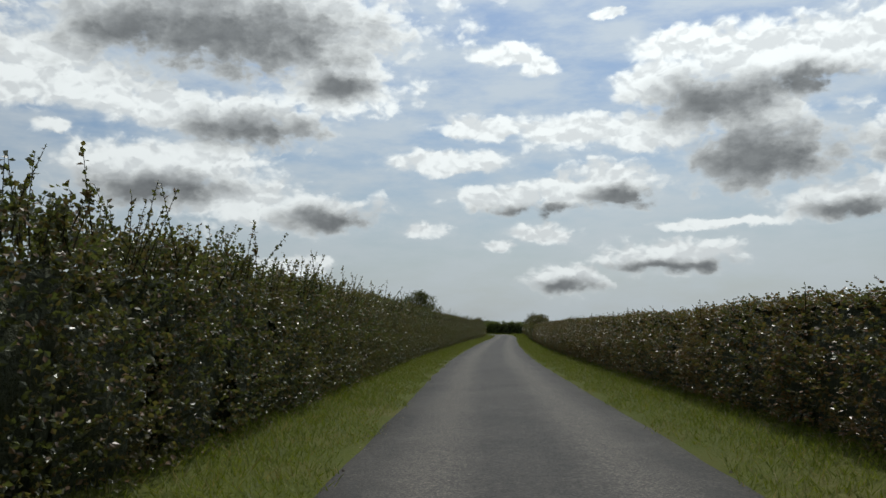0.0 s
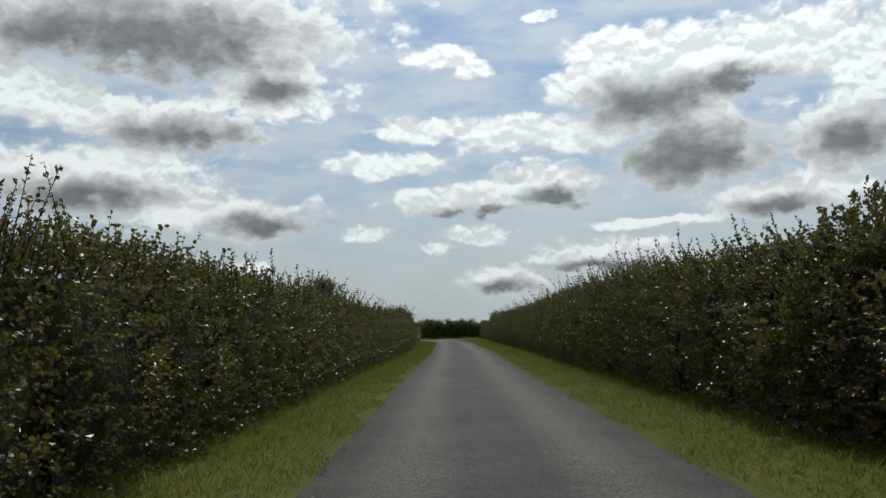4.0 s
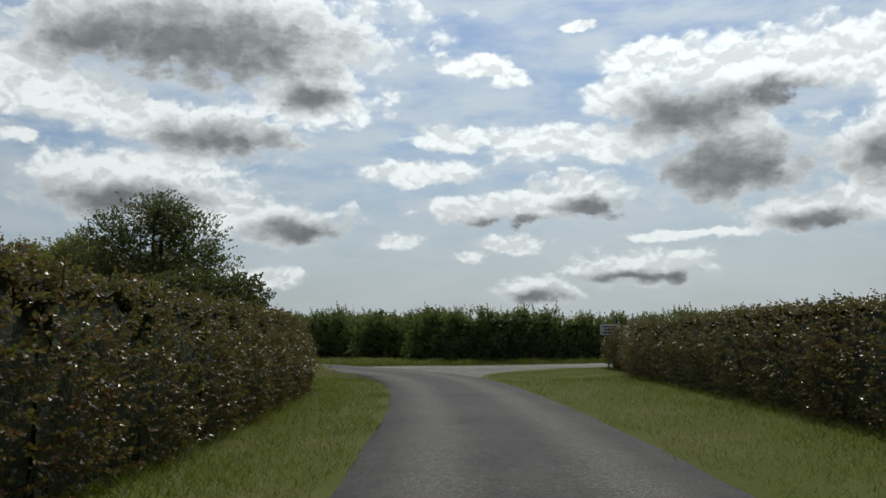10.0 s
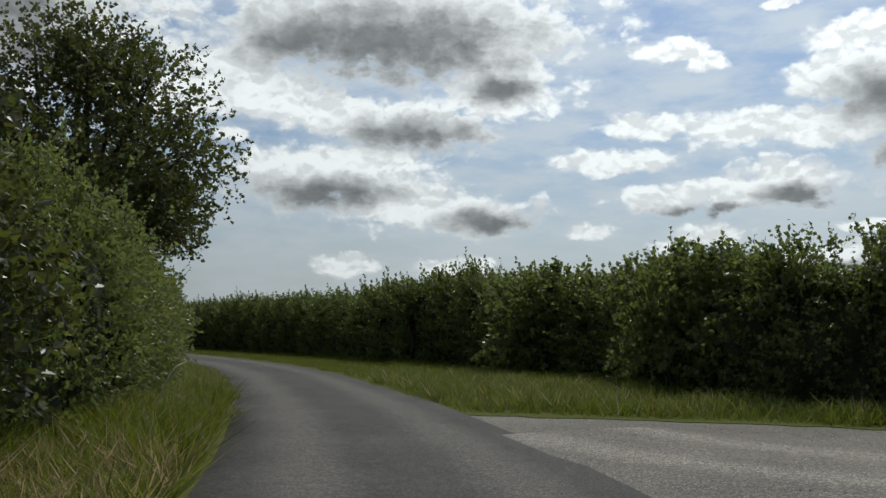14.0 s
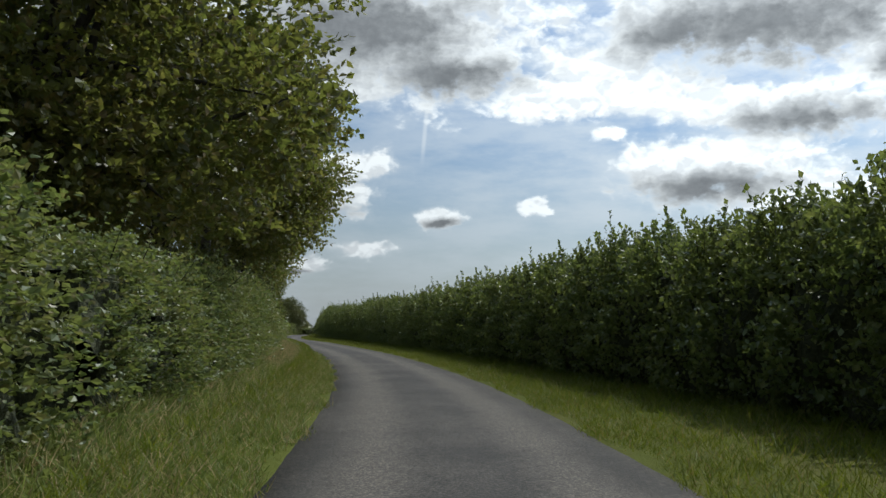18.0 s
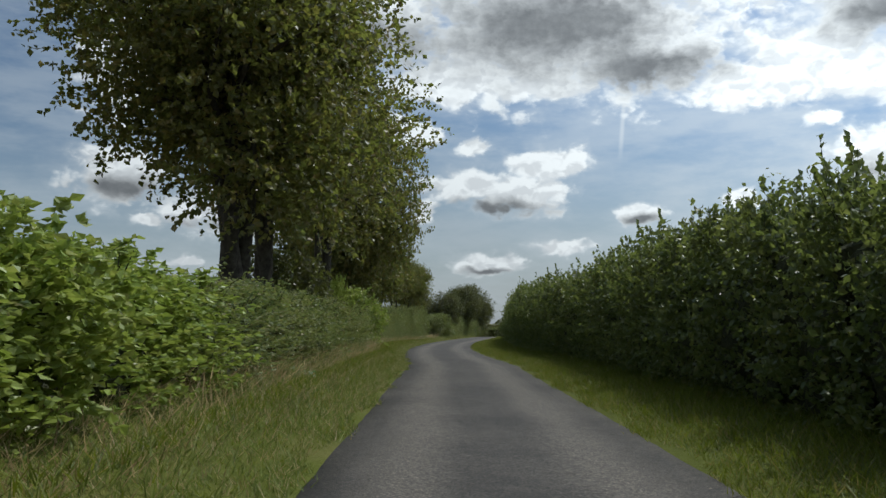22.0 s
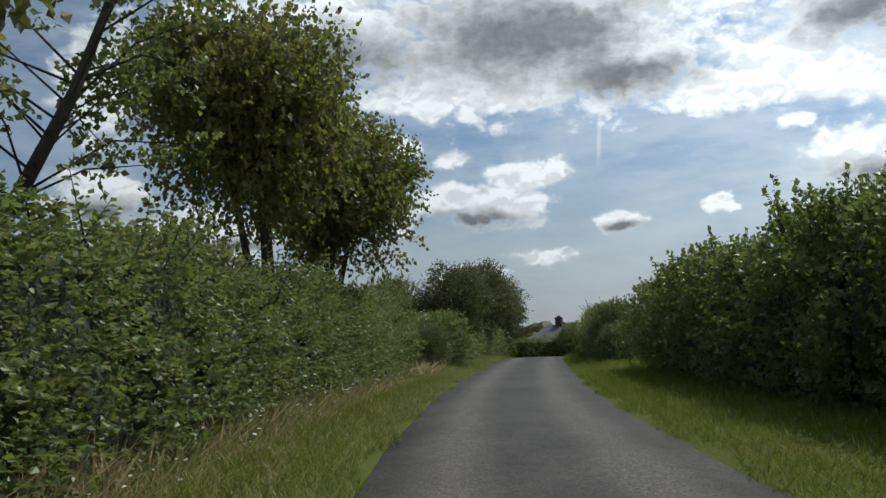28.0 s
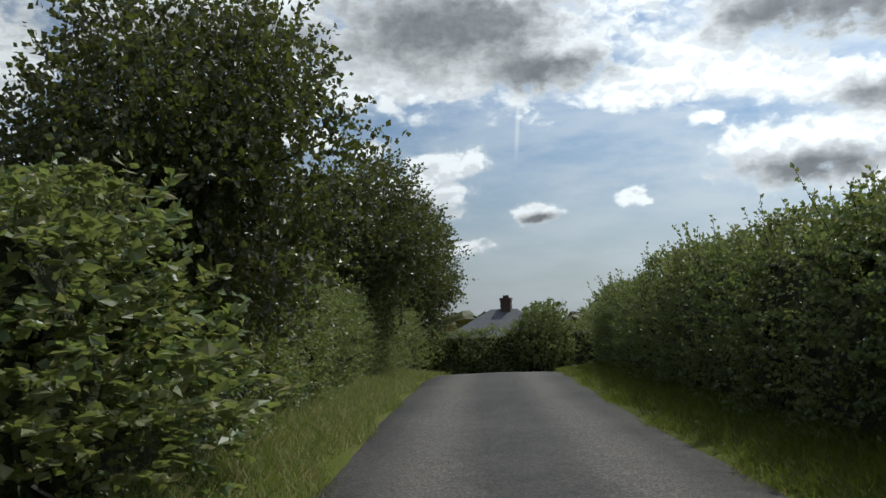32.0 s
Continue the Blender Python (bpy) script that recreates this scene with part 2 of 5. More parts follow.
class Paint:
    """A node material under construction."""

    def __init__(self, name):
        self.material = bpy.data.materials.new(name)
        self.material.use_nodes = True
        self.tree = self.material.node_tree
        self.shader = self.tree.nodes["Principled BSDF"]

    def link(self, a, b):
        self.tree.links.new(a, b)

    def coord(self, kind="Object"):
        return self.tree.nodes.new("ShaderNodeTexCoord").outputs[kind]

    def world_place(self):
        return self.tree.nodes.new("ShaderNodeNewGeometry").outputs["Position"]

    def island(self):
        return self.tree.nodes.new("ShaderNodeNewGeometry").outputs["Random Per Island"]

    def each(self):
        return self.tree.nodes.new("ShaderNodeObjectInfo").outputs["Random"]

    def noise(self, place, scale, detail=4.0, rough=0.55):
        made = self.tree.nodes.new("ShaderNodeTexNoise")
        self.link(place, made.inputs["Vector"])
        made.inputs["Scale"].default_value, made.inputs["Detail"].default_value = scale, detail
        made.inputs["Roughness"].default_value = rough
        return made.outputs["Fac"]

    def ramp(self, value, *stops):
        made = self.tree.nodes.new("ShaderNodeValToRGB")
        self.link(value, made.inputs[0])
        while len(made.color_ramp.elements) < len(stops):
            made.color_ramp.elements.new(0.5)
        for element, (at, colour) in zip(made.color_ramp.elements, stops):
            element.position = at
            element.color = (*colour, 1) if isinstance(colour, tuple) else (colour, colour, colour, 1)
        return made.outputs[0]

    def math(self, operation, a, b=0.0):
        made = self.tree.nodes.new("ShaderNodeMath")
        made.operation = operation
        for slot, value in zip(made.inputs, (a, b)):
            if isinstance(value, (int, float)):
                slot.default_value = value
            else:
                self.link(value, slot)
        return made.outputs[0]

    def mix(self, factor, a, b, blend="MIX"):
        made = self.tree.nodes.new("ShaderNodeMix")
        made.data_type, made.blend_type = "RGBA", blend
        if isinstance(factor, (int, float)):
            made.inputs[0].default_value = factor
        else:
            self.link(factor, made.inputs[0])
        for slot, value in ((made.inputs[6], a), (made.inputs[7], b)):
            if isinstance(value, tuple):
                slot.default_value = (*value, 1)
            else:
                self.link(value, slot)
        return made.outputs[2]

    def colour(self, value):
        if isinstance(value, tuple):
            self.shader.inputs["Base Color"].default_value = (*value, 1)
        else:
            self.link(value, self.shader.inputs["Base Color"])

    def rough(self, value, gloss=0.5):
        self.shader.inputs["Roughness"].default_value = value
        self.shader.inputs["Specular IOR Level"].default_value = gloss

    def bump(self, value, strength, distance=0.02):
        made = self.tree.nodes.new("ShaderNodeBump")
        self.link(value, made.inputs["Height"])
        made.inputs["Strength"].default_value, made.inputs["Distance"].default_value = strength, distance
        self.link(made.outputs[0], self.shader.inputs["Normal"])


def leaf_paint(name, dark, light, odd, odd_share=0.12, rough=0.38, thin=0.3):
    """Leaves: a colour of its own for each leaf, patches of tint along the plant, light that shines through."""
    p = Paint(name)
    patch = p.noise(p.world_place(), 0.9, 3.0)
    base = p.mix(p.island(), dark, light)
    base = p.mix(p.math("MULTIPLY", p.ramp(patch, (0.4, 0.0), (0.7, 1.0)), 0.55), base, odd)
    few = p.math("GREATER_THAN", p.math("FRACT", p.math("MULTIPLY", p.island(), 37.3)), 1 - odd_share)
    base = p.mix(few, base, odd)
    p.colour(base)
    p.rough(rough, 0.5)
    through = p.tree.nodes.new("ShaderNodeBsdfTranslucent")
    p.link(p.mix(0.5, base, (0.27, 0.32, 0.045)), through.inputs[0])
    both = p.tree.nodes.new("ShaderNodeMixShader")
    both.inputs[0].default_value = thin
    p.link(p.shader.outputs[0], both.inputs[1])
    p.link(through.outputs[0], both.inputs[2])
    p.link(both.outputs[0], p.tree.nodes["Material Output"].inputs[0])
    return p.material


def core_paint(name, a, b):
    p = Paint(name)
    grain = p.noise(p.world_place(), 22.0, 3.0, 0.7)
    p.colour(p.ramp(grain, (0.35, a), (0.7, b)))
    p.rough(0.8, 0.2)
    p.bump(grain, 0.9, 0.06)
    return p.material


LEAF_THORN = leaf_paint("thorn_leaf", (0.046, 0.056, 0.026), (0.105, 0.112, 0.046), (0.19, 0.105, 0.048), 0.26, 0.36, 0.28)
LEAF_TRIM = leaf_paint("clipped_leaf", (0.05, 0.057, 0.025), (0.118, 0.102, 0.042), (0.23, 0.1, 0.042), 0.34, 0.36, 0.28)
LEAF_HAZEL = leaf_paint("hazel_leaf", (0.06, 0.09, 0.036), (0.14, 0.178, 0.063), (0.2, 0.205, 0.075), 0.14, 0.38, 0.48)
LEAF_BRIGHT = leaf_paint("young_hazel_leaf", (0.17, 0.25, 0.04), (0.33, 0.42, 0.08), (0.33, 0.35, 0.09), 0.15, 0.42, 0.45)
LEAF_MIXED = leaf_paint("mixed_leaf", (0.092, 0.134, 0.05), (0.2, 0.248, 0.09), (0.26, 0.232, 0.1), 0.16, 0.43, 0.44)
LEAF_TREE = leaf_paint("tree_leaf", (0.056, 0.07, 0.023), (0.135, 0.14, 0.044), (0.2, 0.145, 0.05), 0.2, 0.42, 0.5)
# Hedge core colour: kept dark to paint the shade deep between the leaves.
CORE_GREEN = core_paint("hedge_core_shade", (0.035, 0.04, 0.02), (0.085, 0.09, 0.045))


def bark_paint():
    p = Paint("bark")
    place = p.coord()
    streak = p.noise(place, 9.0, 6.0, 0.65)
    p.colour(p.ramp(streak, (0.3, (0.025, 0.022, 0.017)), (0.7, (0.085, 0.078, 0.06))))
    p.rough(0.9, 0.2)
    p.bump(streak, 0.8, 0.03)
    return p.material


BARK = bark_paint()


def road_paint(name, dark, light):
    """Worn tarmac: stone grain, paler wheel tracks along u, patches, dirt towards the edges."""
    p = Paint(name)
    place = p.world_place()
    uv = p.tree.nodes.new("ShaderNodeSeparateXYZ")
    p.link(p.coord("UV"), uv.inputs[0])
    stone, patch, fine, speck = p.noise(place, 42.0, 2.0, 0.8), p.noise(place, 0.45, 5.0, 0.6), p.noise(place, 5.0, 5.0, 0.65), p.noise(place, 17.0, 3.0, 0.8)
    track = p.ramp(p.math("ABSOLUTE", p.math("SUBTRACT", p.math("ABSOLUTE", uv.outputs[0]), 0.85)), (0.05, 1.0), (0.5, 0.0))
    tone = p.math("ADD", p.math("ADD", p.math("MULTIPLY", patch, 0.5), p.math("MULTIPLY", track, 0.3)), p.math("MULTIPLY", fine, 0.3))
    base = p.ramp(tone, (0.33, dark), (0.66, light))
    base = p.mix(1.0, base, p.ramp(stone, (0.38, 0.4), (0.5, 0.92), (0.6, 1.55), (0.68, 2.4)), "MULTIPLY")
    base = p.mix(1.0, base, p.ramp(speck, (0.4, 0.82), (0.6, 1.18)), "MULTIPLY")
    edge = p.ramp(p.math("ADD", p.math("ABSOLUTE", uv.outputs[0]), p.math("MULTIPLY", fine, 0.5)), (1.62, 0.0), (2.0, 1.0))
    base = p.mix(p.math("MULTIPLY", edge, 0.85), base, (0.2, 0.165, 0.115))
    p.colour(base)
    p.rough(0.8, 0.4)
    p.bump(stone, 0.7, 0.012)
    return p.material


ROAD = road_paint("lane_tarmac", (0.03, 0.0253, 0.02), (0.089, 0.076, 0.061))
SIDE_ROAD = road_paint("side_road_tarmac", (0.115, 0.1, 0.08), (0.21, 0.185, 0.148))


def turf_paint(name, a, b, dry, dirt_share=0.5):
    p = Paint(name)
    place = p.world_place()
    big, small = p.noise(place, 0.5, 4.0), p.noise(place, 14.0, 4.0, 0.7)
    base = p.mix(small, a, b)
    base = p.mix(p.math("MULTIPLY", p.ramp(big, (0.48, 0.0), (0.68, 1.0)), dirt_share), base, dry)
    p.colour(base)
    p.rough(0.9, 0.15)
    p.bump(small, 0.9, 0.05)
    return p.material


TURF = turf_paint("verge_turf", (0.05, 0.065, 0.008), (0.118, 0.128, 0.018), (0.145, 0.12, 0.045), 0.5)
FIELD = turf_paint("field_ground", (0.16, 0.13, 0.06), (0.24, 0.2, 0.1), (0.11, 0.12, 0.04), 0.5)
DIRT = turf_paint("bare_earth", (0.09, 0.095, 0.03), (0.19, 0.17, 0.075), (0.24, 0.19, 0.11), 0.8)


def blade_paint(name, low, high, dry, share):
    p = Paint(name)
    base = p.mix(p.island(), low, high)
    few = p.math("LESS_THAN", p.math("FRACT", p.math("MULTIPLY", p.island(), 53.7)), share)
    base = p.mix(few, base, dry)
    p.colour(base)
    p.rough(0.55, 0.35)
    through = p.tree.nodes.new("ShaderNodeBsdfTranslucent")
    p.link(base, through.inputs[0])
    both = p.tree.nodes.new("ShaderNodeMixShader")
    both.inputs[0].default_value = 0.5
    p.link(p.shader.outputs[0], both.inputs[1])
    p.link(through.outputs[0], both.inputs[2])
    p.link(both.outputs[0], p.tree.nodes["Material Output"].inputs[0])
    return p.material


BLADE = blade_paint("grass_blade", (0.09, 0.122, 0.01), (0.19, 0.215, 0.018), (0.26, 0.215, 0.07), 0.12)
BLADE_TALL = blade_paint("tall_grass_blade", (0.105, 0.145, 0.028), (0.23, 0.262, 0.066), (0.4, 0.32, 0.16), 0.24)
BLADE_STRAW = blade_paint("straw_blade", (0.32, 0.235, 0.12), (0.52, 0.39, 0.21), (0.17, 0.16, 0.06), 0.2)


def plain_paint(name, colour, rough=0.6, metal=0.0, grain=30.0, spread=0.25):
    p = Paint(name)
    dirt = p.noise(p.coord(), grain, 5.0, 0.65)
    p.colour(p.ramp(dirt, (0.25, tuple(c * (1 - spread) for c in colour)), (0.75, tuple(min(1, c * (1 + spread * 0.5)) for c in colour))))
    p.rough(rough, 0.4)
    p.shader.inputs["Metallic"].default_value = metal
    p.bump(dirt, 0.25, 0.004)
    return p.material

# ---- the plan: lane, ground ----
LANE_POINTS = [(-0.6, -40.0), (-0.1, -20.0), (0.4, 0.0), (1.1, 34.3), (2.2, 60.3), (3.1, 78.0), (4.0, 95.1), (5.4, 117.9), (6.3, 138.1), (7.15, 156.5), (7.4, 166.9), (7.25, 175.4), (6.75, 182.5), (5.7, 188.9),
               (4.2, 193.6), (2.4, 198.5), (0.1, 203.8), (-2.4, 208.9), (-5.5, 214.7), (-11.0, 222.9), (-21.4, 235.3), (-33.8, 248.0), (-44.3, 257.7), (-53.3, 265.7), (-58.9, 270.7), (-64.9, 275.4), (-73.6, 282.8),
               (-81.8, 290.7), (-88.9, 298.2), (-99.8, 310.6), (-108.6, 321.2), (-113.0, 327.4), (-114.6, 334.0), (-111.0, 342.0), (-102.0, 352.0)]
CREST, DOWN = Vector((-107.0, 319.0)), Vector((-0.68, 0.73))


def ground_height(x, y):
    """Level country, but for a dip beyond the crest at the lane's far end."""
    d = (x - CREST.x) * DOWN.x + (y - CREST.y) * DOWN.y
    d = np.maximum(d, 0.0)
    return -2.6 * (1 - np.exp(-(d / 26.0) ** 2))


def smooth_line(points, step):
    """A Catmull-Rom curve through points, sampled evenly: places, directions, lengths."""
    p = np.array(points, float)
    p = np.vstack((2 * p[0] - p[1], p, 2 * p[-1] - p[-2]))
    out = []
    for a, b, c, d in zip(p[:-3], p[1:-2], p[2:-1], p[3:]):
        k = np.linspace(0, 1, 40, endpoint=False)[:, None]
        out.append(0.5 * (2 * b + (c - a) * k + (2 * a - 5 * b + 4 * c - d) * k ** 2 + (3 * b - a - 3 * c + d) * k ** 3))
    raw = np.vstack((*out, p[-2:-1]))
    run = np.concatenate(([0], np.cumsum(np.linalg.norm(np.diff(raw, axis=0), axis=1))))
    s = np.arange(0, run[-1], step)
    xy = np.stack([np.interp(s, run, raw[:, i]) for i in range(2)], 1)
    way = np.gradient(xy, axis=0)
    way /= np.linalg.norm(way, axis=1)[:, None]
    return xy, way, s


class Line:
    """A way over the ground; off is metres to its right."""

    def __init__(self, points, step=0.5):
        self.xy, self.way, self.s = smooth_line(points, step)
        self.length = self.s[-1]

    def at(self, s, off):
        s, off = np.asarray(s, float), np.asarray(off, float)
        x, y, wx, wy = (np.interp(s, self.s, a) for a in (self.xy[:, 0], self.xy[:, 1], self.way[:, 0], self.way[:, 1]))
        return x + wy * off, y - wx * off

    def heading(self, s):
        return math.atan2(np.interp(s, self.s, self.way[:, 1]), np.interp(s, self.s, self.way[:, 0]))


LANE = Line(LANE_POINTS)


def near(x, y):
    """How far along the lane the place (x, y) is."""
    return float(LANE.s[np.argmin((LANE.xy[:, 0] - x) ** 2 + (LANE.xy[:, 1] - y) ** 2)])


def mesh_of(name, verts, faces, materials, slots=None, uv=None, smooth=False):
    """A mesh from arrays: verts (n, 3), faces (m, 3 or 4)."""
    verts, faces = np.asarray(verts, np.float32), np.asarray(faces, np.int32)
    me = bpy.data.meshes.new(name)
    m, k = faces.shape
    me.vertices.add(len(verts))
    me.vertices.foreach_set("co", verts.ravel())
    me.loops.add(m * k)
    me.loops.foreach_set("vertex_index", faces.ravel())
    me.polygons.add(m)
    me.polygons.foreach_set("loop_start", np.arange(m, dtype=np.int32) * k)
    me.polygons.foreach_set("loop_total", np.full(m, k, np.int32))
    for material in materials:
        me.materials.append(material)
    if slots is not None:
        me.polygons.foreach_set("material_index", np.asarray(slots, np.int32))
    me.polygons.foreach_set("use_smooth", np.full(m, smooth))
    if uv is not None:
        layer = me.uv_layers.new(name="UVMap")
        layer.data.foreach_set("uv", np.asarray(uv, np.float32)[faces.ravel()].ravel())
    me.update(calc_edges=True)
    me.validate()
    return me


def part(name, bm, material, parent, label=""):
    me = bpy.data.meshes.new(name)
    bm.to_mesh(me)
    bm.free()
    me.materials.append(material)
    ob = new(name, me)
    ob.parent = parent
    return tagged(ob, label)


def empty(name, m, label, category, group="", kind=""):
    ob = new(name)
    ob.matrix_world = m
    ob.empty_display_size = 0.2
    return tagged(ob, label, category, group, kind)


def grid_faces(rows, columns):
    i = np.arange((rows - 1) * (columns - 1))
    r, c = i // (columns - 1), i % (columns - 1)
    a = r * columns + c
    return np.stack((a, a + 1, a + columns + 1, a + columns), 1)


def ribbon(name, line, s0, s1, offsets, heights, materials, step=0.5, wobble=0.0, seed=1):
    """A strip along a line. offsets and heights: functions of s that give a row of numbers."""
    s = np.arange(s0, s1 + step * 0.5, step)
    off = np.array([offsets(v) for v in s])
    high = np.array([heights(v) for v in s])
    rng = np.random.default_rng(seed)
    if wobble:
        for column in (0, -1):
            soft = np.convolve(rng.normal(0, 1, len(s) + 8), np.ones(5) / 5, "same")[4:4 + len(s)]
            off[:, column] += soft * wobble
    x, y = line.at(np.repeat(s, off.shape[1]), off.ravel())
    z = high.ravel() + ground_height(x, y)
    uv = np.stack((off.ravel(), np.repeat(s, off.shape[1])), 1)
    return new(name, mesh_of(name, np.stack((x, y, z), 1), grid_faces(*off.shape)[:, ::-1], materials, uv=uv, smooth=True))


# ground to the horizon: one sheet, finer near the lane
gx = np.concatenate((-np.geomspace(4200, 170, 14), np.arange(-168, 48, 4.0), np.geomspace(50, 4200, 16)))
gy = np.concatenate((-np.geomspace(4200, 60, 14), np.arange(-56, 420, 4.0), np.geomspace(424, 4600, 16)))
X, Y = np.meshgrid(gx, gy)
ground = new("ground", mesh_of("ground", np.stack((X.ravel(), Y.ravel(), ground_height(X, Y).ravel() - 0.04), 1), grid_faces(len(gy), len(gx)), [FIELD], smooth=True))
tagged(ground, "pale stubble and grass fields reaching the horizon", "ground", kind="structure")

HALF = 1.75
road = ribbon("lane", LANE, 2, LANE.length - 2, lambda s: np.array([-HALF - 0.03, -HALF, -1.3, -0.8, -0.3, 0.0, 0.3, 0.8, 1.3, HALF, HALF + 0.03]),
              lambda s: np.array([-0.06, 0.0, 0.025, 0.03, 0.04, 0.045, 0.04, 0.03, 0.025, 0.0, -0.06]), [ROAD], 0.5, 0.09)
road.name = "road"
tagged(road, "worn grey tarmac single-track country lane", "road", kind="structure")

JUNCTION = near(4.2, 193.6)
SIDE = Line([(4.4, 200.4), (6.0, 198.6), (8.6, 197.6), (14.0, 198.8), (24.0, 204.0), (42.0, 213.0), (70.0, 226.0)])
side = ribbon("side_road", SIDE, 0.0, SIDE.length - 1, lambda s: np.linspace(-2.2, 2.2 + 0.9 * math.exp(-((s - 9) / 5) ** 2), 7), lambda s: np.array([-0.045, 0.008, 0.016, 0.018, 0.016, 0.008, -0.045]), [SIDE_ROAD], 0.5, 0.06, 3)
tagged(side, "pale dusty tarmac side road joining the lane", "road", kind="structure")


def clump(value, *stops):
    """Straight lines between (s, value) stops."""
    return float(np.interp(value, [a for a, b in stops], [b for a, b in stops]))


SP = {name: near(*place) for name, place in {
    "start": (0.3, -18), "right_step": (3.1, 77.5), "left_drop": (6.2, 134), "right_drop": (7.0, 160), "left_end": (5.4, 189.5), "corner": (3.0, 197), "bend": (-2.2, 208.5), "wood": (-21, 235),
    "wood_end": (-41, 254.5), "young": (-47, 260), "young_end": (-62, 272), "tall": (-65, 275), "left_gap": (-92.3, 302.2), "left_bush": (-94.9, 305.0), "right_gap": (-92.5, 302.4), "right_bush": (-95.2, 305.3), "end": (-112, 326)}.items()}


def left_face(s):
    return -clump(s, (SP["start"], 3.0), (near(6.2, 136), 3.05), (near(6.8, 178), 3.45), (near(6, 186), 5.0), (SP["left_end"], 5.5), (SP["corner"], 4.4), (near(1, 202), 3.2), (SP["bend"], 2.95), (near(-5.5, 214.7), 3.0), (near(-11, 223), 3.0), (near(-22, 236), 3.3), (near(-31, 245), 3.7), (near(-38, 252), 3.6),
                  (SP["young"], 3.2), (SP["young_end"], 3.1), (near(-70, 279.5), 3.05), (near(-86, 295), 3.05), (SP["left_gap"], 3.2), (SP["left_bush"], 2.8), (SP["left_bush"] + 5, 2.75), (SP["end"], 3.0))


def right_face(s):
    return clump(s, (SP["start"], 2.95), (near(3.1, 70), 2.95), (near(5.5, 118), 3.3), (near(7, 160), 3.75), (near(7.2, 170), 4.3), (near(6.5, 182), 5.3), (near(4.5, 192.5), 9.5), (SP["corner"], 7.0), (SP["bend"], 6.4), (near(-8, 219), 4.9), (near(-22, 236), 3.8),
                 (near(-44, 257), 3.65), (near(-65, 275), 4.0), (near(-80, 289), 4.2), (SP["right_gap"], 3.6), (SP["right_bush"], 2.8), (SP["right_bush"] + 6, 2.7), (SP["end"], 2.8))


def bank(s):
    """How far the left verge rises to the hedge's foot."""
    return np.interp(s, [near(-5, 214), near(-13, 225), near(-22, 236), SP["young_end"], near(-75, 284), near(-86, 295), SP["left_gap"]], [0.0, 0.28, 0.4, 0.4, 0.25, 0.1, 0.0])


def verge(name, s0, s1, side, face, label, seed):
    sign = -1 if side == "left" else 1

    def offsets(s):
        far = abs(face(s)) + 0.8
        row = sign * np.array([HALF - 0.12, HALF + 0.1, HALF + 0.45, (HALF + far) / 2 + 0.3, far, far + 0.6])
        return row if sign > 0 else row[::-1]

    def heights(s):
        k = min(1.0, max(0.0, (s - s0) / 3.0), max(0.0, (s1 - s) / 3.0))
        rise = float(bank(s)) if sign < 0 else 0.0
        row = np.array([0.0, 0.03, 0.055 + 0.12 * rise, 0.09 + 0.92 * rise, 0.13 + rise, -0.07]) * k - 0.035 * (1 - k)
        return row if sign > 0 else row[::-1]
    ob = ribbon(name, LANE, s0, s1, offsets, heights, [TURF], 0.5, 0.06, seed)
    return tagged(ob, label, "verge", kind="structure")


verge("verge_left_1", SP["start"] - 15, near(6.0, 186), "left", left_face, "short green grass verge beside the lane", 11)
verge("verge_left_2", near(1.0, 202), LANE.length - 3, "left", left_face, "rough green and straw-coloured grass verge", 12)
verge("verge_right_1", SP["start"] - 15, near(6.5, 182.5), "right", right_face, "mown green grass verge beside the lane", 13)
verge("verge_right_2", near(0.4, 203.2), LANE.length - 3, "right", right_face, "shaded grass verge below the hedge", 14)


def patch(name, outline, z, material, label, category, seed=5, ragged=0.07):
    """A flat patch of ground with a ragged rim."""
    rng = np.random.default_rng(seed)
    rim = np.array(outline, float)
    rim = np.vstack([rim, rim[:1]])
    run = np.concatenate(([0], np.cumsum(np.linalg.norm(np.diff(rim, axis=0), axis=1))))
    s = np.arange(0, run[-1], 0.4)
    xy = np.stack([np.interp(s, run, rim[:, i]) for i in range(2)], 1) + rng.normal(0, ragged, (len(s), 2))
    bm = bmesh.new()
    bm.faces.new([bm.verts.new((x, y, z)) for x, y in xy])
    bmesh.ops.triangulate(bm, faces=bm.faces[:])
    rim = [e for e in bm.edges if e.is_boundary]
    bm.normal_update()
    for f in bm.faces:
        if f.normal.z < 0:
            f.normal_flip()
    low = {}
    for e in rim:
        for v in e.verts:
            if v not in low:
                low[v] = bm.verts.new((v.co.x, v.co.y, -0.07))
        bm.faces.new((e.verts[0], e.verts[1], low[e.verts[1]], low[e.verts[0]]))
    me = bpy.data.meshes.new(name)
    bm.to_mesh(me)
    bm.free()
    me.materials.append(material)
    return tagged(new(name, me), label, category, kind="structure")


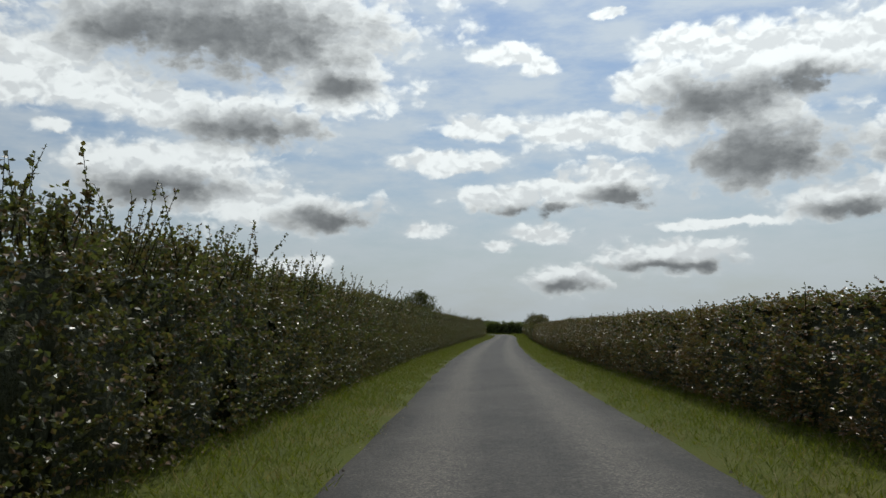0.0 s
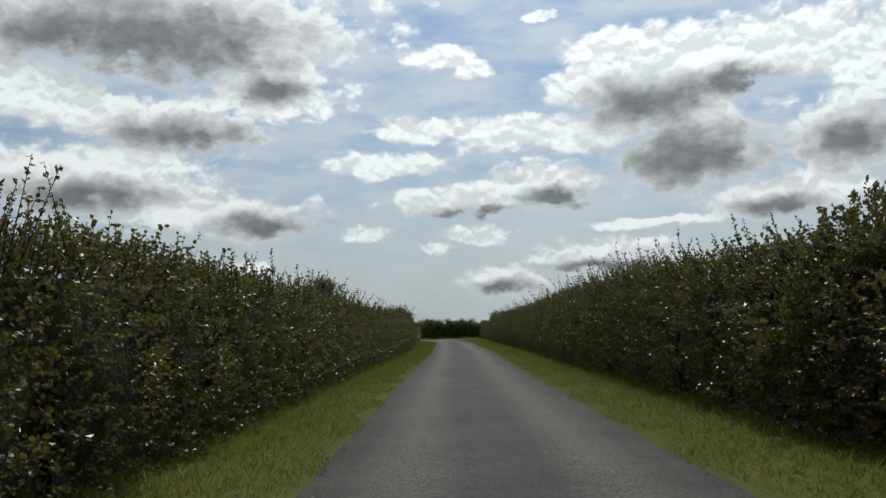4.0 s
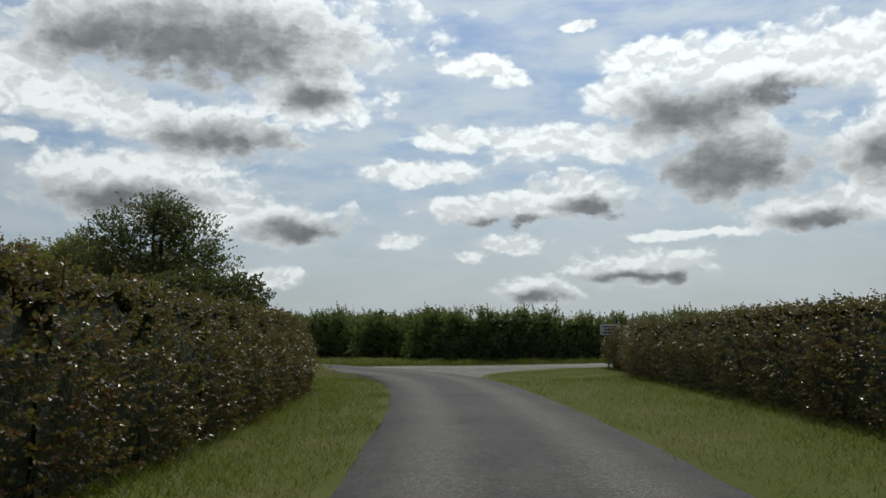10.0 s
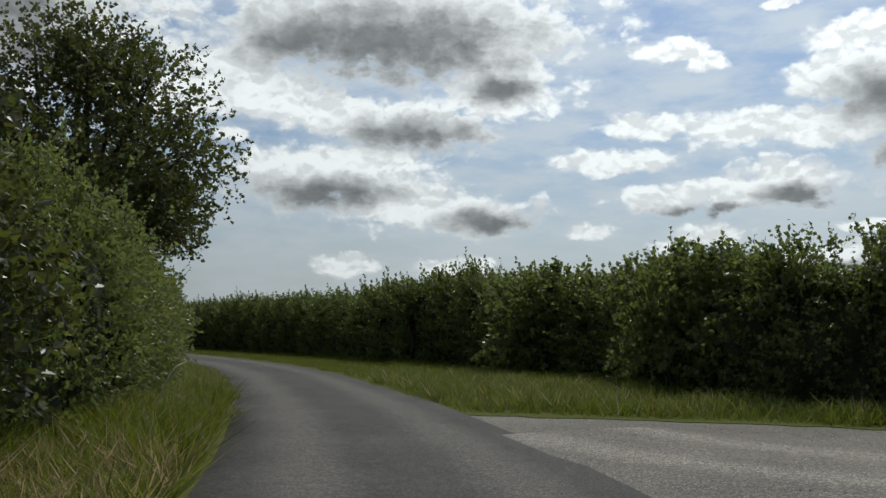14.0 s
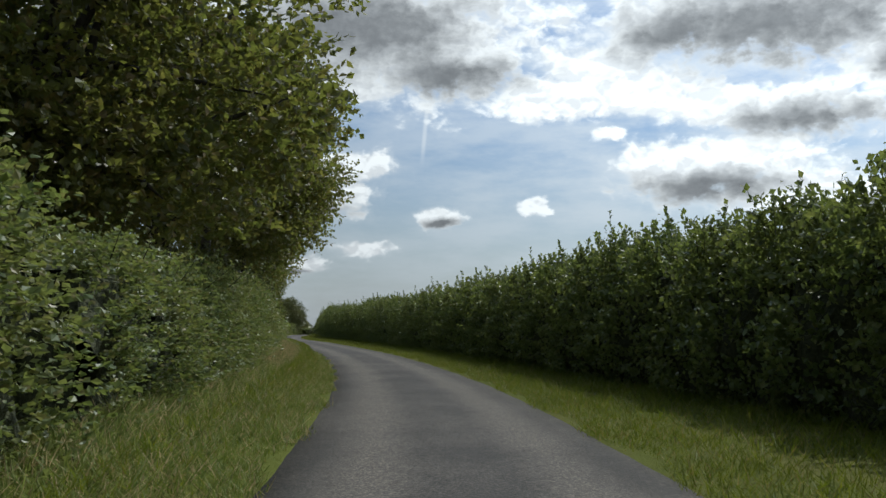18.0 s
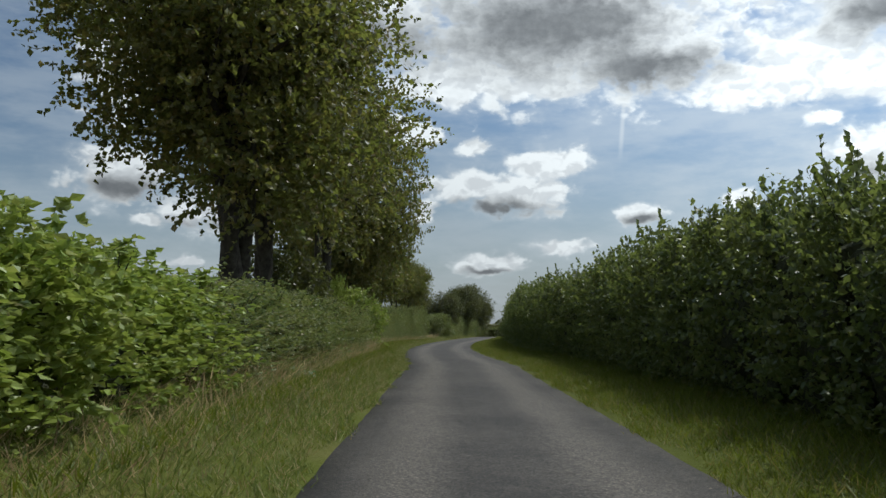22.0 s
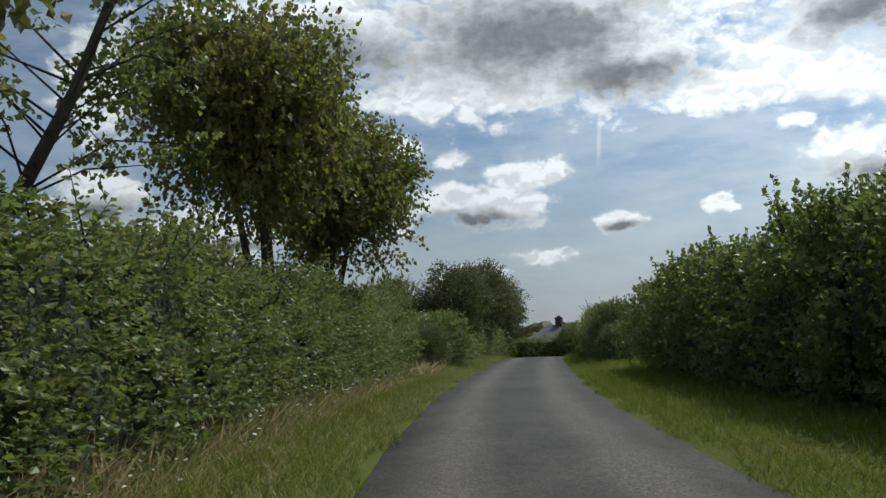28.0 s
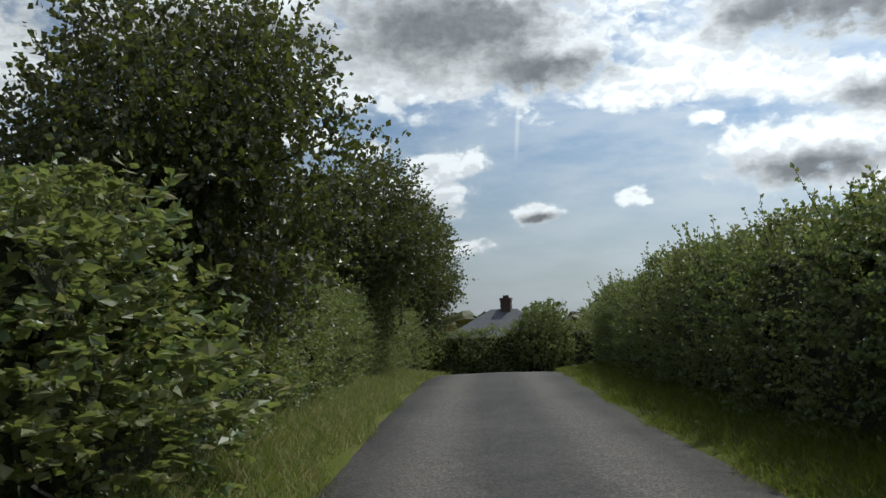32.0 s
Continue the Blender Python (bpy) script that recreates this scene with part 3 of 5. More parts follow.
patch("corner_grass_right", [(7.6, 180.5), (7.3, 184.5), (8.2, 187.6), (8.6, 190.0), (9.6, 192.2), (12.0, 195.0), (16.5, 197.6), (26.0, 202.4), (30.0, 200.0), (14.0, 190.0), (12.8, 182.0)], -0.012, TURF, "mown grass corner beside the junction", "verge", 6)
patch("corner_grass_left", [(5.4, 180.0), (5.0, 187.0), (-1.0, 188.5), (-7.0, 188.8), (-7.0, 184.0), (1.0, 182.5)], -0.016, TURF, "grass corner at the hedge end", "verge", 7)
patch("field_entrance", [(4.75, 188.4), (4.2, 190.8), (3.2, 194.0), (-3.0, 194.4), (-14.0, 194.0), (-14.0, 187.6), (-7.0, 188.6), (-3.0, 187.8), (1.5, 189.4)], -0.008, DIRT, "rough grass and bare earth at a field entrance", "track", 8, 0.16)
patch("bank_left", [(3.2, 193.6), (2.2, 197.4), (0.2, 202.0), (-1.0, 204.5), (-7.5, 204.0), (-9.0, 194.6), (-2.0, 194.0)], -0.014, TURF, "rough grassy bank by the footpath sign", "verge", 9)
patch("far_verge", [(-3.5, 211.8), (-1.5, 207.5), (0.5, 203.4), (2.4, 202.6), (6.5, 202.2), (9.5, 201.5), (13.5, 201.9), (18.0, 203.6), (18.0, 206.0), (8.0, 206.0), (5.0, 213.5), (1.5, 214.5)], -0.02, TURF, "narrow grass verge across the junction", "verge", 10)

patch("junction_mouth", [(6.6, 183.0), (9.4, 184.0), (10.0, 189.0), (11.5, 192.0), (13.5, 194.6), (17.0, 197.0), (17.0, 203.0), (9.0, 202.6), (4.6, 204.0), (1.4, 205.5), (1.0, 203.0), (3.0, 196.0)], -0.03, SIDE_ROAD, "pale gravelly tarmac in the mouth of the junction", "road", 4)

# ---- leaves and hedges ----


def leaf_quads(base, way, size, rng, wide=0.78):
    """Leaf blades: one folded quad each."""
    n = len(base)
    away = rng.normal(0, 1, (n, 3))
    side = np.cross(way, away)
    side /= np.linalg.norm(side, axis=1)[:, None] + 1e-9
    up = np.cross(side, way)
    half = (size * wide * 0.5)[:, None]
    mid = base + way * size[:, None] * 0.45 + up * half * 0.35
    v = np.stack((base, mid + side * half, base + way * size[:, None], mid - side * half), 1).reshape(-1, 3)
    return v, np.arange(n * 4).reshape(n, 4)


def unit(v):
    return v / (np.linalg.norm(v, axis=-1, keepdims=True) + 1e-9)


def twigs(root, way, length, leaves, size, rng, spread=0.9):
    """Leaves set alternately along straight twigs."""
    n = len(root)
    k = (np.arange(leaves) + 0.6) / leaves
    along = root[:, None] + way[:, None] * (length[:, None] * k)[:, :, None]
    out = unit(way[:, None] * 0.55 + rng.normal(0, spread, (n, leaves, 3)))
    big = size * rng.uniform(0.6, 1.25, (n, leaves))
    return leaf_quads(along.reshape(-1, 3), out.reshape(-1, 3), big.ravel(), rng)


def stems(root, tip, thick):
    """Thin three-sided stems as quads."""
    n = len(root)
    way = unit(tip - root)
    a = unit(np.cross(way, np.array([0.3, 0.5, 0.8])))
    b = np.cross(way, a)
    ring = [a, -0.5 * a + 0.87 * b, -0.5 * a - 0.87 * b]
    v = np.stack([root + r * thick for r in ring] + [tip + r * thick * 0.35 for r in ring], 1).reshape(-1, 3)
    i = (np.arange(n) * 6)[:, None, None]
    f = np.array([[0, 1, 4, 3], [1, 2, 5, 4], [2, 0, 3, 5]])[None] + i
    return v, f.reshape(-1, 4)


def joined(*pieces):
    verts, faces, slots, count = [], [], [], 0
    for (v, f), slot in pieces:
        verts.append(v)
        faces.append(f + count)
        slots.append(np.full(len(f), slot))
        count += len(v)
    return np.vstack(verts), np.vstack(faces), np.concatenate(slots)


def lump_grid(fn, rows, columns):
    u, v = np.meshgrid(np.linspace(0, 1, columns), np.linspace(0, 1, rows))
    return fn(u.ravel(), v.ravel()), grid_faces(rows, columns)


SECTION = 2.4
NOMINAL = 2.2


def hedge_section(name, leaf, seed, size, twig_count, twig_leaves, tops, top_long, lean, ragged, twig_long=0.24, shoot_leaf=1.05, shoot_leaves=26, shoot_spread=0.9):
    """A length of hedge along x, its lane face at y = 0, one nominal height tall."""
    rng = np.random.default_rng(seed)
    bump = rng.uniform(0, 6.28, 8)

    def swell(x, z):
        return ragged * (np.sin(x * 2.6 + bump[0]) * np.sin(z * 2.1 + bump[1]) + 0.6 * np.sin(x * 6.1 + bump[2]) * np.sin(z * 5.0 + bump[3]))

    def top(x):
        return NOMINAL * (0.97 + 0.35 * ragged * np.sin(x * 2.6 + bump[4]) + 0.2 * ragged * np.sin(x * 7.0 + bump[5]))

    def face(x, z):
        """How far the lane face stands back at that height."""
        k = np.clip(z / NOMINAL, 0, 1)
        return 0.12 - 0.1 * np.sin(k * 3.14) + 0.25 * k ** 6 - swell(x, z)
    n = twig_count
    n_face, n_top, n_back = int(n * 0.7), int(n * 0.25), n - int(n * 0.7) - int(n * 0.25)
    x = rng.uniform(-SECTION / 2 - 0.08, SECTION / 2 + 0.08, n)
    z = np.concatenate((NOMINAL * rng.uniform(0.0, 1.0, n_face) ** 0.9, np.zeros(n_top), NOMINAL * rng.uniform(0.1, 1.0, n_back)))
    y = np.empty(n)
    y[:n_face] = face(x[:n_face], z[:n_face]) + rng.uniform(-0.04, 0.22, n_face)
    y[n_face:n_face + n_top] = rng.uniform(0.1, 1.1, n_top)
    z[n_face:n_face + n_top] = top(x[n_face:n_face + n_top]) - 0.1
    y[n_face + n_top:] = 1.2 + rng.uniform(-0.15, 0.1, n_back)
    out = np.zeros((n, 3))
    out[:n_face] = (0, -0.8, 0.45)
    out[n_face:n_face + n_top] = (lean * 0.5, 0, 0.9)
    out[n_face + n_top:] = (0, 0.8, 0.4)
    way = unit(out + rng.normal(0, 0.5, (n, 3)))
    root = np.stack((x, y, z), 1)
    pieces = [(twigs(root, way, rng.uniform(0.5, 1.3, n) * twig_long, twig_leaves, size, rng), 0)]
    if ragged >= 0.12:
        # leaves deep inside, where the thick of the hedge thins out towards its top
        inner = 150
        root = np.stack((rng.uniform(-SECTION / 2, SECTION / 2, inner), rng.uniform(0.25, 1.0, inner), NOMINAL * rng.uniform(0.7, 0.98, inner)), 1)
        pieces.append((twigs(root, unit(rng.normal(0, 1, (inner, 3))), np.full(inner, 0.25), 8, size * 1.25, rng), 0))
    if tops:
        tx, ty = rng.uniform(-SECTION / 2, SECTION / 2, tops), rng.uniform(0.0, 0.9, tops)
        long = top_long * rng.uniform(0.15, 1.0, tops) ** 1.3 * (0.7 + 0.4 * np.sin(tx * 4.1 + bump[6]) * np.sin(tx * 1.9 + bump[7]))
        foot = np.stack((tx, ty, top(tx) - 0.2), 1)
        way = unit(np.stack((lean + rng.normal(0, 0.22, tops), rng.normal(-0.22, 0.25, tops), np.ones(tops)), 1))
        pieces.append((stems(foot, foot + way * (long + 0.2)[:, None], np.full((tops, 1), 0.006)), 2))
        count = max(6, int(top_long * shoot_leaves))
        pieces.append((twigs(foot + way * 0.1, way, long + 0.1, count, size * shoot_leaf, rng, shoot_spread), 0))
    # A solid shell and end caps, coloured dark as the hedge's shaded inside.
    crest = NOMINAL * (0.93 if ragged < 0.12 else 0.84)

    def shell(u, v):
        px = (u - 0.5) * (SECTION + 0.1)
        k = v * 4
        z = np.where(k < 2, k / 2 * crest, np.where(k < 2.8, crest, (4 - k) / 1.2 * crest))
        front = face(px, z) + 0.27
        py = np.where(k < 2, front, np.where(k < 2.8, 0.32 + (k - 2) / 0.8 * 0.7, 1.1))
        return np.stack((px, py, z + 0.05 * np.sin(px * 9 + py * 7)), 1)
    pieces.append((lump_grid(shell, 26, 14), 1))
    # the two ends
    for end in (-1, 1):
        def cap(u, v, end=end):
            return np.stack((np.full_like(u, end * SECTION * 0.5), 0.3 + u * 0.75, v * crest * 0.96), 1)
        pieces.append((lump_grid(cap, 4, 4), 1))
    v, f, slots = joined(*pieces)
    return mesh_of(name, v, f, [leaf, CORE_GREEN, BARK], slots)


KINDS = {
    "thorn": [hedge_section("hedge_section", LEAF_THORN, 100 + i, 0.053, 520, 10, 66, 0.7, -0.35, 0.12, 0.26, 0.95, 32, 0.8) for i in range(4)],
    "trim": [hedge_section("hedge_section", LEAF_TRIM, 120 + i, 0.052, 540, 10, 10, 0.24, 0.0, 0.04, 0.17) for i in range(4)],
    "hazel": [hedge_section("hedge_section", LEAF_HAZEL, 140 + i, 0.082, 400, 9, 34, 0.8, -0.2, 0.2, 0.38) for i in range(5)],
    "mixed": [hedge_section("hedge_section", LEAF_MIXED, 160 + i, 0.057, 500, 11, 26, 0.55, -0.1, 0.15, 0.28) for i in range(5)],
    "young": [hedge_section("hedge_section", LEAF_BRIGHT, 180 + i, 0.095, 320, 9, 16, 0.6, 0.0, 0.2, 0.34) for i in range(2)],
}


def hedge(line, s0, s1, face, side, height, kind, label, seed, deep=1.0, category="hedge"):
    """A hedge of sections along a line; face(s) is its lane face, height(s) its body's height."""
    rng = random.Random(seed)
    x, y = line.at(s0, face(s0))
    root = empty("hedge", Matrix.Translation((float(x), float(y), float(ground_height(x, y)))), label, category, "roadside hedges")
    inverse = root.matrix_world.inverted()
    s = s0 + SECTION * 0.4
    while s < s1 - SECTION * 0.2:
        off = face(s)
        px, py = (float(v) for v in line.at(s, off))
        ax, ay = line.at(s - 0.8, face(s - 0.8))
        bx, by = line.at(s + 0.8, face(s + 0.8))
        turn = math.atan2(by - ay, bx - ax) + (0 if side == "left" else math.pi)
        h = height(s) / NOMINAL
        ob = new("section", rng.choice(KINDS[kind]))
        m = Matrix.Translation((px, py, float(ground_height(px, py)) + 0.04 + (float(bank(s)) if line is LANE and side == "left" else 0.0))) @ Matrix.Rotation(turn, 4, "Z") @ Matrix.Diagonal((rng.choice((1, 1.04)) * 1.0, deep, h * (rng.uniform(0.97, 1.03) if kind in ("thorn", "trim") else rng.uniform(0.92, 1.08)), 1))
        ob.parent = root
        ob.matrix_local = inverse @ m
        s += SECTION * 0.94 * (0.85 if abs(line.heading(s + 2) - line.heading(s - 2)) > 0.12 else 1)
    return root


def level(*stops):
    return lambda s: clump(s, *stops)


hedge(LANE, SP["start"] - 12, SP["left_drop"], left_face, "left", level((0, 1.98), (near(4.3, 108), 1.98), (near(5.1, 119), 2.25), (near(5.4, 126), 2.25), (near(5.8, 131.5), 2.02)), "thorn", "tall dark untrimmed hawthorn hedge with windblown shoots along its top", 1)
hedge(LANE, SP["left_drop"], SP["left_end"] + 1.5, left_face, "left", level((SP["left_drop"], 1.83), (SP["left_end"] - 16, 1.76), (SP["left_end"] - 4, 1.66), (SP["left_end"], 1.5)), "trim", "clipped hedge with reddish brown autumn tints", 2)
hedge(LANE, SP["start"] - 12, SP["right_step"], right_face, "right", level((0, 1.47), (SP["right_step"], 1.56)), "trim", "low clipped dark hedge beside the mown verge", 3)
hedge(LANE, SP["right_step"], SP["right_drop"], right_face, "right", level((SP["right_step"], 1.98), (SP["right_step"] + 10, 2.2), (999, 2.22)), "thorn", "tall untrimmed hawthorn hedge with ragged top shoots", 4)
hedge(LANE, SP["right_drop"], near(5.0, 191), right_face, "right", level((0, 1.68), (999, 1.62)), "trim", "clipped hedge running to the junction corner", 5)
CORNER_R = Line([(14.8, 193.0), (20.0, 195.4), (28.0, 199.6), (45.0, 208.0), (75.0, 222.0)])
hedge(CORNER_R, 0, 60, lambda s: 0.0, "right", level((0, 1.7), (99, 1.7)), "trim", "clipped hedge along the side road", 6)
FAR = Line([(80.0, 236.0), (45.0, 219.5), (24.0, 209.5), (15.0, 205.2), (10.5, 203.9), (7.4, 205.0), (5.6, 209.0), (3.2, 213.0), (0.3, 216.9), (-3.2, 221.4)])
hedge(FAR, 0, FAR.length + 1, lambda s: 0.0, "right", level((0, 2.4), (FAR.length - 16, 2.4), (FAR.length - 9, 2.75), (FAR.length, 2.9)), "hazel", "dense dark hazel hedge across the junction", 7, 1.3)
hedge(LANE, near(-6.8, 217.5), SP["right_gap"], right_face, "right", level((0, 2.8), (near(-22, 236), 2.62), (near(-53, 265), 2.65), (near(-75, 284), 2.75), (near(-79, 287.5), 2.75), (near(-81.5, 290), 2.9), (near(-83.0, 291.5), 2.85), (near(-85.0, 293.5), 2.5), (SP["right_gap"] - 3, 2.5), (SP["right_gap"], 2.3)), "hazel", "high hazel hedge with sunlit top shoots and a shaded face", 8, 1.2)
hedge(LANE, SP["right_bush"] + 4.5, SP["end"] - 1, right_face, "right", level((SP["right_bush"], 2.3), (SP["right_bush"] + 5, 2.3), (SP["end"], 1.9)), "mixed", "rounded green hedge beyond the grassy gap", 9, 1.0)

hedge(LANE, SP["corner"] + 2.4, near(-13, 225.5), left_face, "left", level((SP["corner"], 3.6), (near(1, 202), 3.1), (near(-1, 206), 2.45), (near(-5, 214), 2.3), (near(-13, 225), 2.0)), "mixed", "overgrown mixed hedge at the inside of the bend", 10, 1.5)
hedge(LANE, near(-13, 225.5), near(-27, 241), left_face, "left", level((0, 1.95), (near(-27, 241), 1.7)), "mixed", "green mixed hedge below the trees", 11, 1.2)
hedge(LANE, near(-27, 241), SP["wood_end"], left_face, "left", level((0, 1.25), (SP["wood_end"], 1.35)), "mixed", "low bramble undergrowth between tree trunks", 12, 1.4)
hedge(LANE, SP["wood_end"], SP["young"] - 2, left_face, "left", level((0, 1.35), (999, 1.35)), "young", "bright green hazel bushes on the verge", 13, 1.2)
hedge(LANE, SP["young"] - 2, SP["young_end"], left_face, "left", level((0, 1.3), (999, 1.42)), "mixed", "dusty green hedge in front of tree trunks", 14, 1.2)
hedge(LANE, SP["young_end"], SP["tall"] + 1, left_face, "left", level((0, 1.8), (999, 1.8)), "mixed", "olive green hedge beside sunlit hazel", 15, 1.2)
hedge(LANE, SP["tall"] + 1, SP["left_gap"] - 0.5, left_face, "left", level((SP["tall"], 1.75), (near(-73, 282), 1.75), (near(-80, 289), 1.95), (SP["left_gap"] - 4, 2.25), (SP["left_gap"], 2.1)), "mixed", "tall leafy hedge with nettles and flowers at its foot", 16, 1.3)
hedge(LANE, SP["left_bush"] + 4.6, SP["end"] + 2, left_face, "left", level((SP["left_bush"], 2.1), (SP["left_bush"] + 5, 2.15), (SP["end"], 2.0)), "mixed", "rounded dark green hedge beyond the gateway", 17, 1.1)

# ---- bushes, hedge ends, trees ----


def bush_mesh(leaf, seed, size, twig_count, twig_leaves, ragged=0.2, shoots=0, lean=(0, 0, 1)):
    """A shrub about 2 m wide and 2 m tall, its foot at the origin: its foliage and its stems."""
    rng = np.random.default_rng(seed)
    way = unit(rng.normal(0, 1, (twig_count, 3)) * (1, 1, 0.9))
    way[:, 2] = np.where(way[:, 2] < -0.75, -way[:, 2], way[:, 2])
    phase = rng.uniform(0, 6.28, 6)
    far = 1 + ragged * (np.sin(way[:, 0] * 4 + phase[0]) * np.sin(way[:, 1] * 4 + phase[1]) + 0.7 * np.sin(way[:, 2] * 6 + phase[2]))
    root = way * (far * rng.uniform(0.15, 1.0, twig_count) ** 0.45)[:, None]
    low = way[:, 2] < 0
    root[low, :2] *= (1 / np.maximum(np.linalg.norm(way[low, :2], axis=1), 0.45))[:, None] ** 0.8
    root[:, 2] += 1.0
    out = unit(way + (0, 0, 0.35) + rng.normal(0, 0.45, way.shape))
    v, f = twigs(root, out, rng.uniform(0.06, 0.2, twig_count), twig_leaves, size, rng)
    v[:, 2] = np.maximum(v[:, 2], 0.02)
    if shoots:
        # long shoots on top, all blown one way
        foot = unit(rng.normal(0, 1, (shoots, 3)) * (1, 1, 0.3) + (0, 0, 0.9)) * 0.95 + (0, 0, 1.0)
        long = rng.uniform(0.1, 0.42, shoots)
        blown = unit(np.array(lean) + rng.normal(0, 0.22, (shoots, 3)))
        v, f, _ = joined(((v, f), 0), (twigs(foot, blown, long, 14, size * 0.9, rng, 0.5), 0))
    foliage = mesh_of("foliage", v, f, [leaf])
    n = 16
    tip = unit(rng.normal(0, 1, (n, 3)) * (1, 1, 0.5) + (0, 0, 0.7)) * 0.8 + (0, 0, 0.7)
    v, f = stems(rng.normal(0, 0.16, (n, 3)) * (1, 1, 0), tip, np.full((n, 1), 0.028))
    return foliage, mesh_of("trunk", v, f, [BARK])


# LEAF_SHADE is a darker tree leaf, with shade put into its colour.
LEAF_SHADE = leaf_paint("shaded_leaf", (0.034, 0.042, 0.016), (0.075, 0.08, 0.028), (0.1, 0.085, 0.035), 0.15, 0.36, 0.3)
LEAF_DUSK = leaf_paint("dull_green_leaf", (0.05, 0.068, 0.028), (0.115, 0.14, 0.052), (0.15, 0.14, 0.06), 0.14, 0.4, 0.35)
BUSH = {
    "thorn": bush_mesh(LEAF_THORN, 301, 0.066, 1250, 9),
    "trim": bush_mesh(LEAF_TRIM, 302, 0.06, 1250, 9, 0.08),
    "hazel": bush_mesh(LEAF_HAZEL, 303, 0.09, 950, 8),
    "mixed": bush_mesh(LEAF_MIXED, 304, 0.062, 1500, 9, 0.14),
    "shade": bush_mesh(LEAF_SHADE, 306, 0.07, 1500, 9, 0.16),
    "windswept": bush_mesh(LEAF_DUSK, 307, 0.05, 2300, 9, 0.13, 150, (0.0, -0.75, 0.55)),
    "young": bush_mesh(LEAF_BRIGHT, 305, 0.09, 900, 8),
}


def bush(x, y, wide, tall, kind, label, turn=0.0, deep=None, category="bush", lift=0.0):
    z = float(ground_height(x, y)) + lift
    root = empty("bush", Matrix.Translation((x, y, z)) @ Matrix.Rotation(turn, 4, "Z") @ Matrix.Diagonal((wide / 2, (deep or wide) / 2, tall / 2, 1)), label, category, "roadside bushes")
    for name, me in zip(("foliage", "trunk"), BUSH[kind]):
        ob = new(name, me)
        ob.parent = root
    return root


def lane_bush(s, off, *rest, **more):
    x, y = LANE.at(s, off)
    return bush(float(x), float(y), *rest, turn=LANE.heading(s), lift=float(bank(s)) if off < 0 else 0.0, **more)


lane_bush(SP["left_end"] + 0.9, left_face(SP["left_end"]) - 0.7, 2.2, 1.65, "trim", "rounded clipped end of the reddish hedge")
lane_bush(near(5.0, 191) - 0.3, 10.0, 2.4, 1.7, "trim", "rounded clipped hedge end behind the road sign")
lane_bush(SP["right_step"] + 0.5, right_face(SP["right_step"]) + 0.75, 1.8, 2.25, "thorn", "upright hawthorn where the taller hedge begins")
lane_bush(SP["left_drop"] - 0.4, left_face(SP["left_drop"]) - 0.8, 1.8, 2.7, "thorn", "tall hawthorn at the end of the untrimmed hedge")
lane_bush(SP["right_drop"] - 0.3, right_face(SP["right_drop"]) + 0.8, 2.0, 2.8, "thorn", "tall hawthorn where the untrimmed hedge ends")
lane_bush(SP["corner"] + 0.9, left_face(SP["corner"]) - 1.0, 4.0, 4.0, "shade", "big dark overgrown shrub behind the footpath sign")
lane_bush(SP["corner"] + 1.0, left_face(SP["corner"]) - 3.0, 5.0, 4.2, "shade", "tall dark shrub below the junction tree")
bush(-5.5, 196.5, 4.5, 3.9, "shade", "dark shrub beside the field entrance")
bush(-10.0, 199.0, 5.0, 3.9, "shade", "dark shrub at the field's edge")
bush(6.3, 207.8, 2.6, 3.0, "hazel", "hazel bush rising out of the far hedge", 0.4)
bush(3.0, 213.9, 3.2, 3.1, "hazel", "ragged hazel bush at the bend", 1.1)
lane_bush(SP["right_gap"] - 0.5, right_face(SP["right_gap"]) + 0.8, 2.6, 2.7, "mixed", "rounded bush at the hedge end by the grassy gap")
lane_bush(SP["right_bush"] + 1.3, 3.4, 1.6, 1.55, "windswept", "windswept rounded bush by the gap")
lane_bush(SP["right_bush"] + 3.6, 3.6, 2.4, 2.4, "windswept", "large windswept bush beyond the gap")
lane_bush(SP["left_gap"] - 1.6, left_face(SP["left_gap"]) - 0.7, 2.2, 2.7, "mixed", "leafy rounded end of the tall hedge")
lane_bush(SP["left_bush"] + 2.0, -3.5, 1.8, 1.75, "windswept", "rounded dark bush beside the gateway")
lane_bush(SP["left_bush"] + 4.6, -3.7, 3.6, 2.2, "mixed", "broad dark bush below the tree")
lane_bush(SP["wood_end"] + 2.0, left_face(SP["wood_end"]) - 0.7, 2.6, 1.75, "young", "bright green hazel bush on the verge")
lane_bush(SP["wood_end"] + 5.0, left_face(SP["wood_end"]) - 0.9, 2.2, 1.6, "young", "sunlit hazel bush at the wood's edge")
lane_bush(near(-65.5, 275.5) - 4.4, left_face(SP["young_end"]) - 0.6, 2.4, 2.1, "young", "sunlit yellow-green hazel bush")
lane_bush(SP["young_end"] - 6.0, left_face(SP["young_end"]) - 0.6, 0.8, 2.2, "young", "slim ivy-clad stump above the low hedge")
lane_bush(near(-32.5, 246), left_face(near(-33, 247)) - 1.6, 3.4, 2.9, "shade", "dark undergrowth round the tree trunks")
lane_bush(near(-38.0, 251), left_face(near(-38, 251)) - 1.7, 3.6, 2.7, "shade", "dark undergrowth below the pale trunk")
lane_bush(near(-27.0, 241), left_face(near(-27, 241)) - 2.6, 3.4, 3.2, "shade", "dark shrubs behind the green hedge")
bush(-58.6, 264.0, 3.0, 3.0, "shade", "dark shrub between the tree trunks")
bush(-121.0, 346.5, 4.4, 4.0, "mixed", "garden shrub beside the bungalow")
bush(-115.6, 341.0, 3.4, 3.4, "mixed", "garden shrub at the foot of the dip")
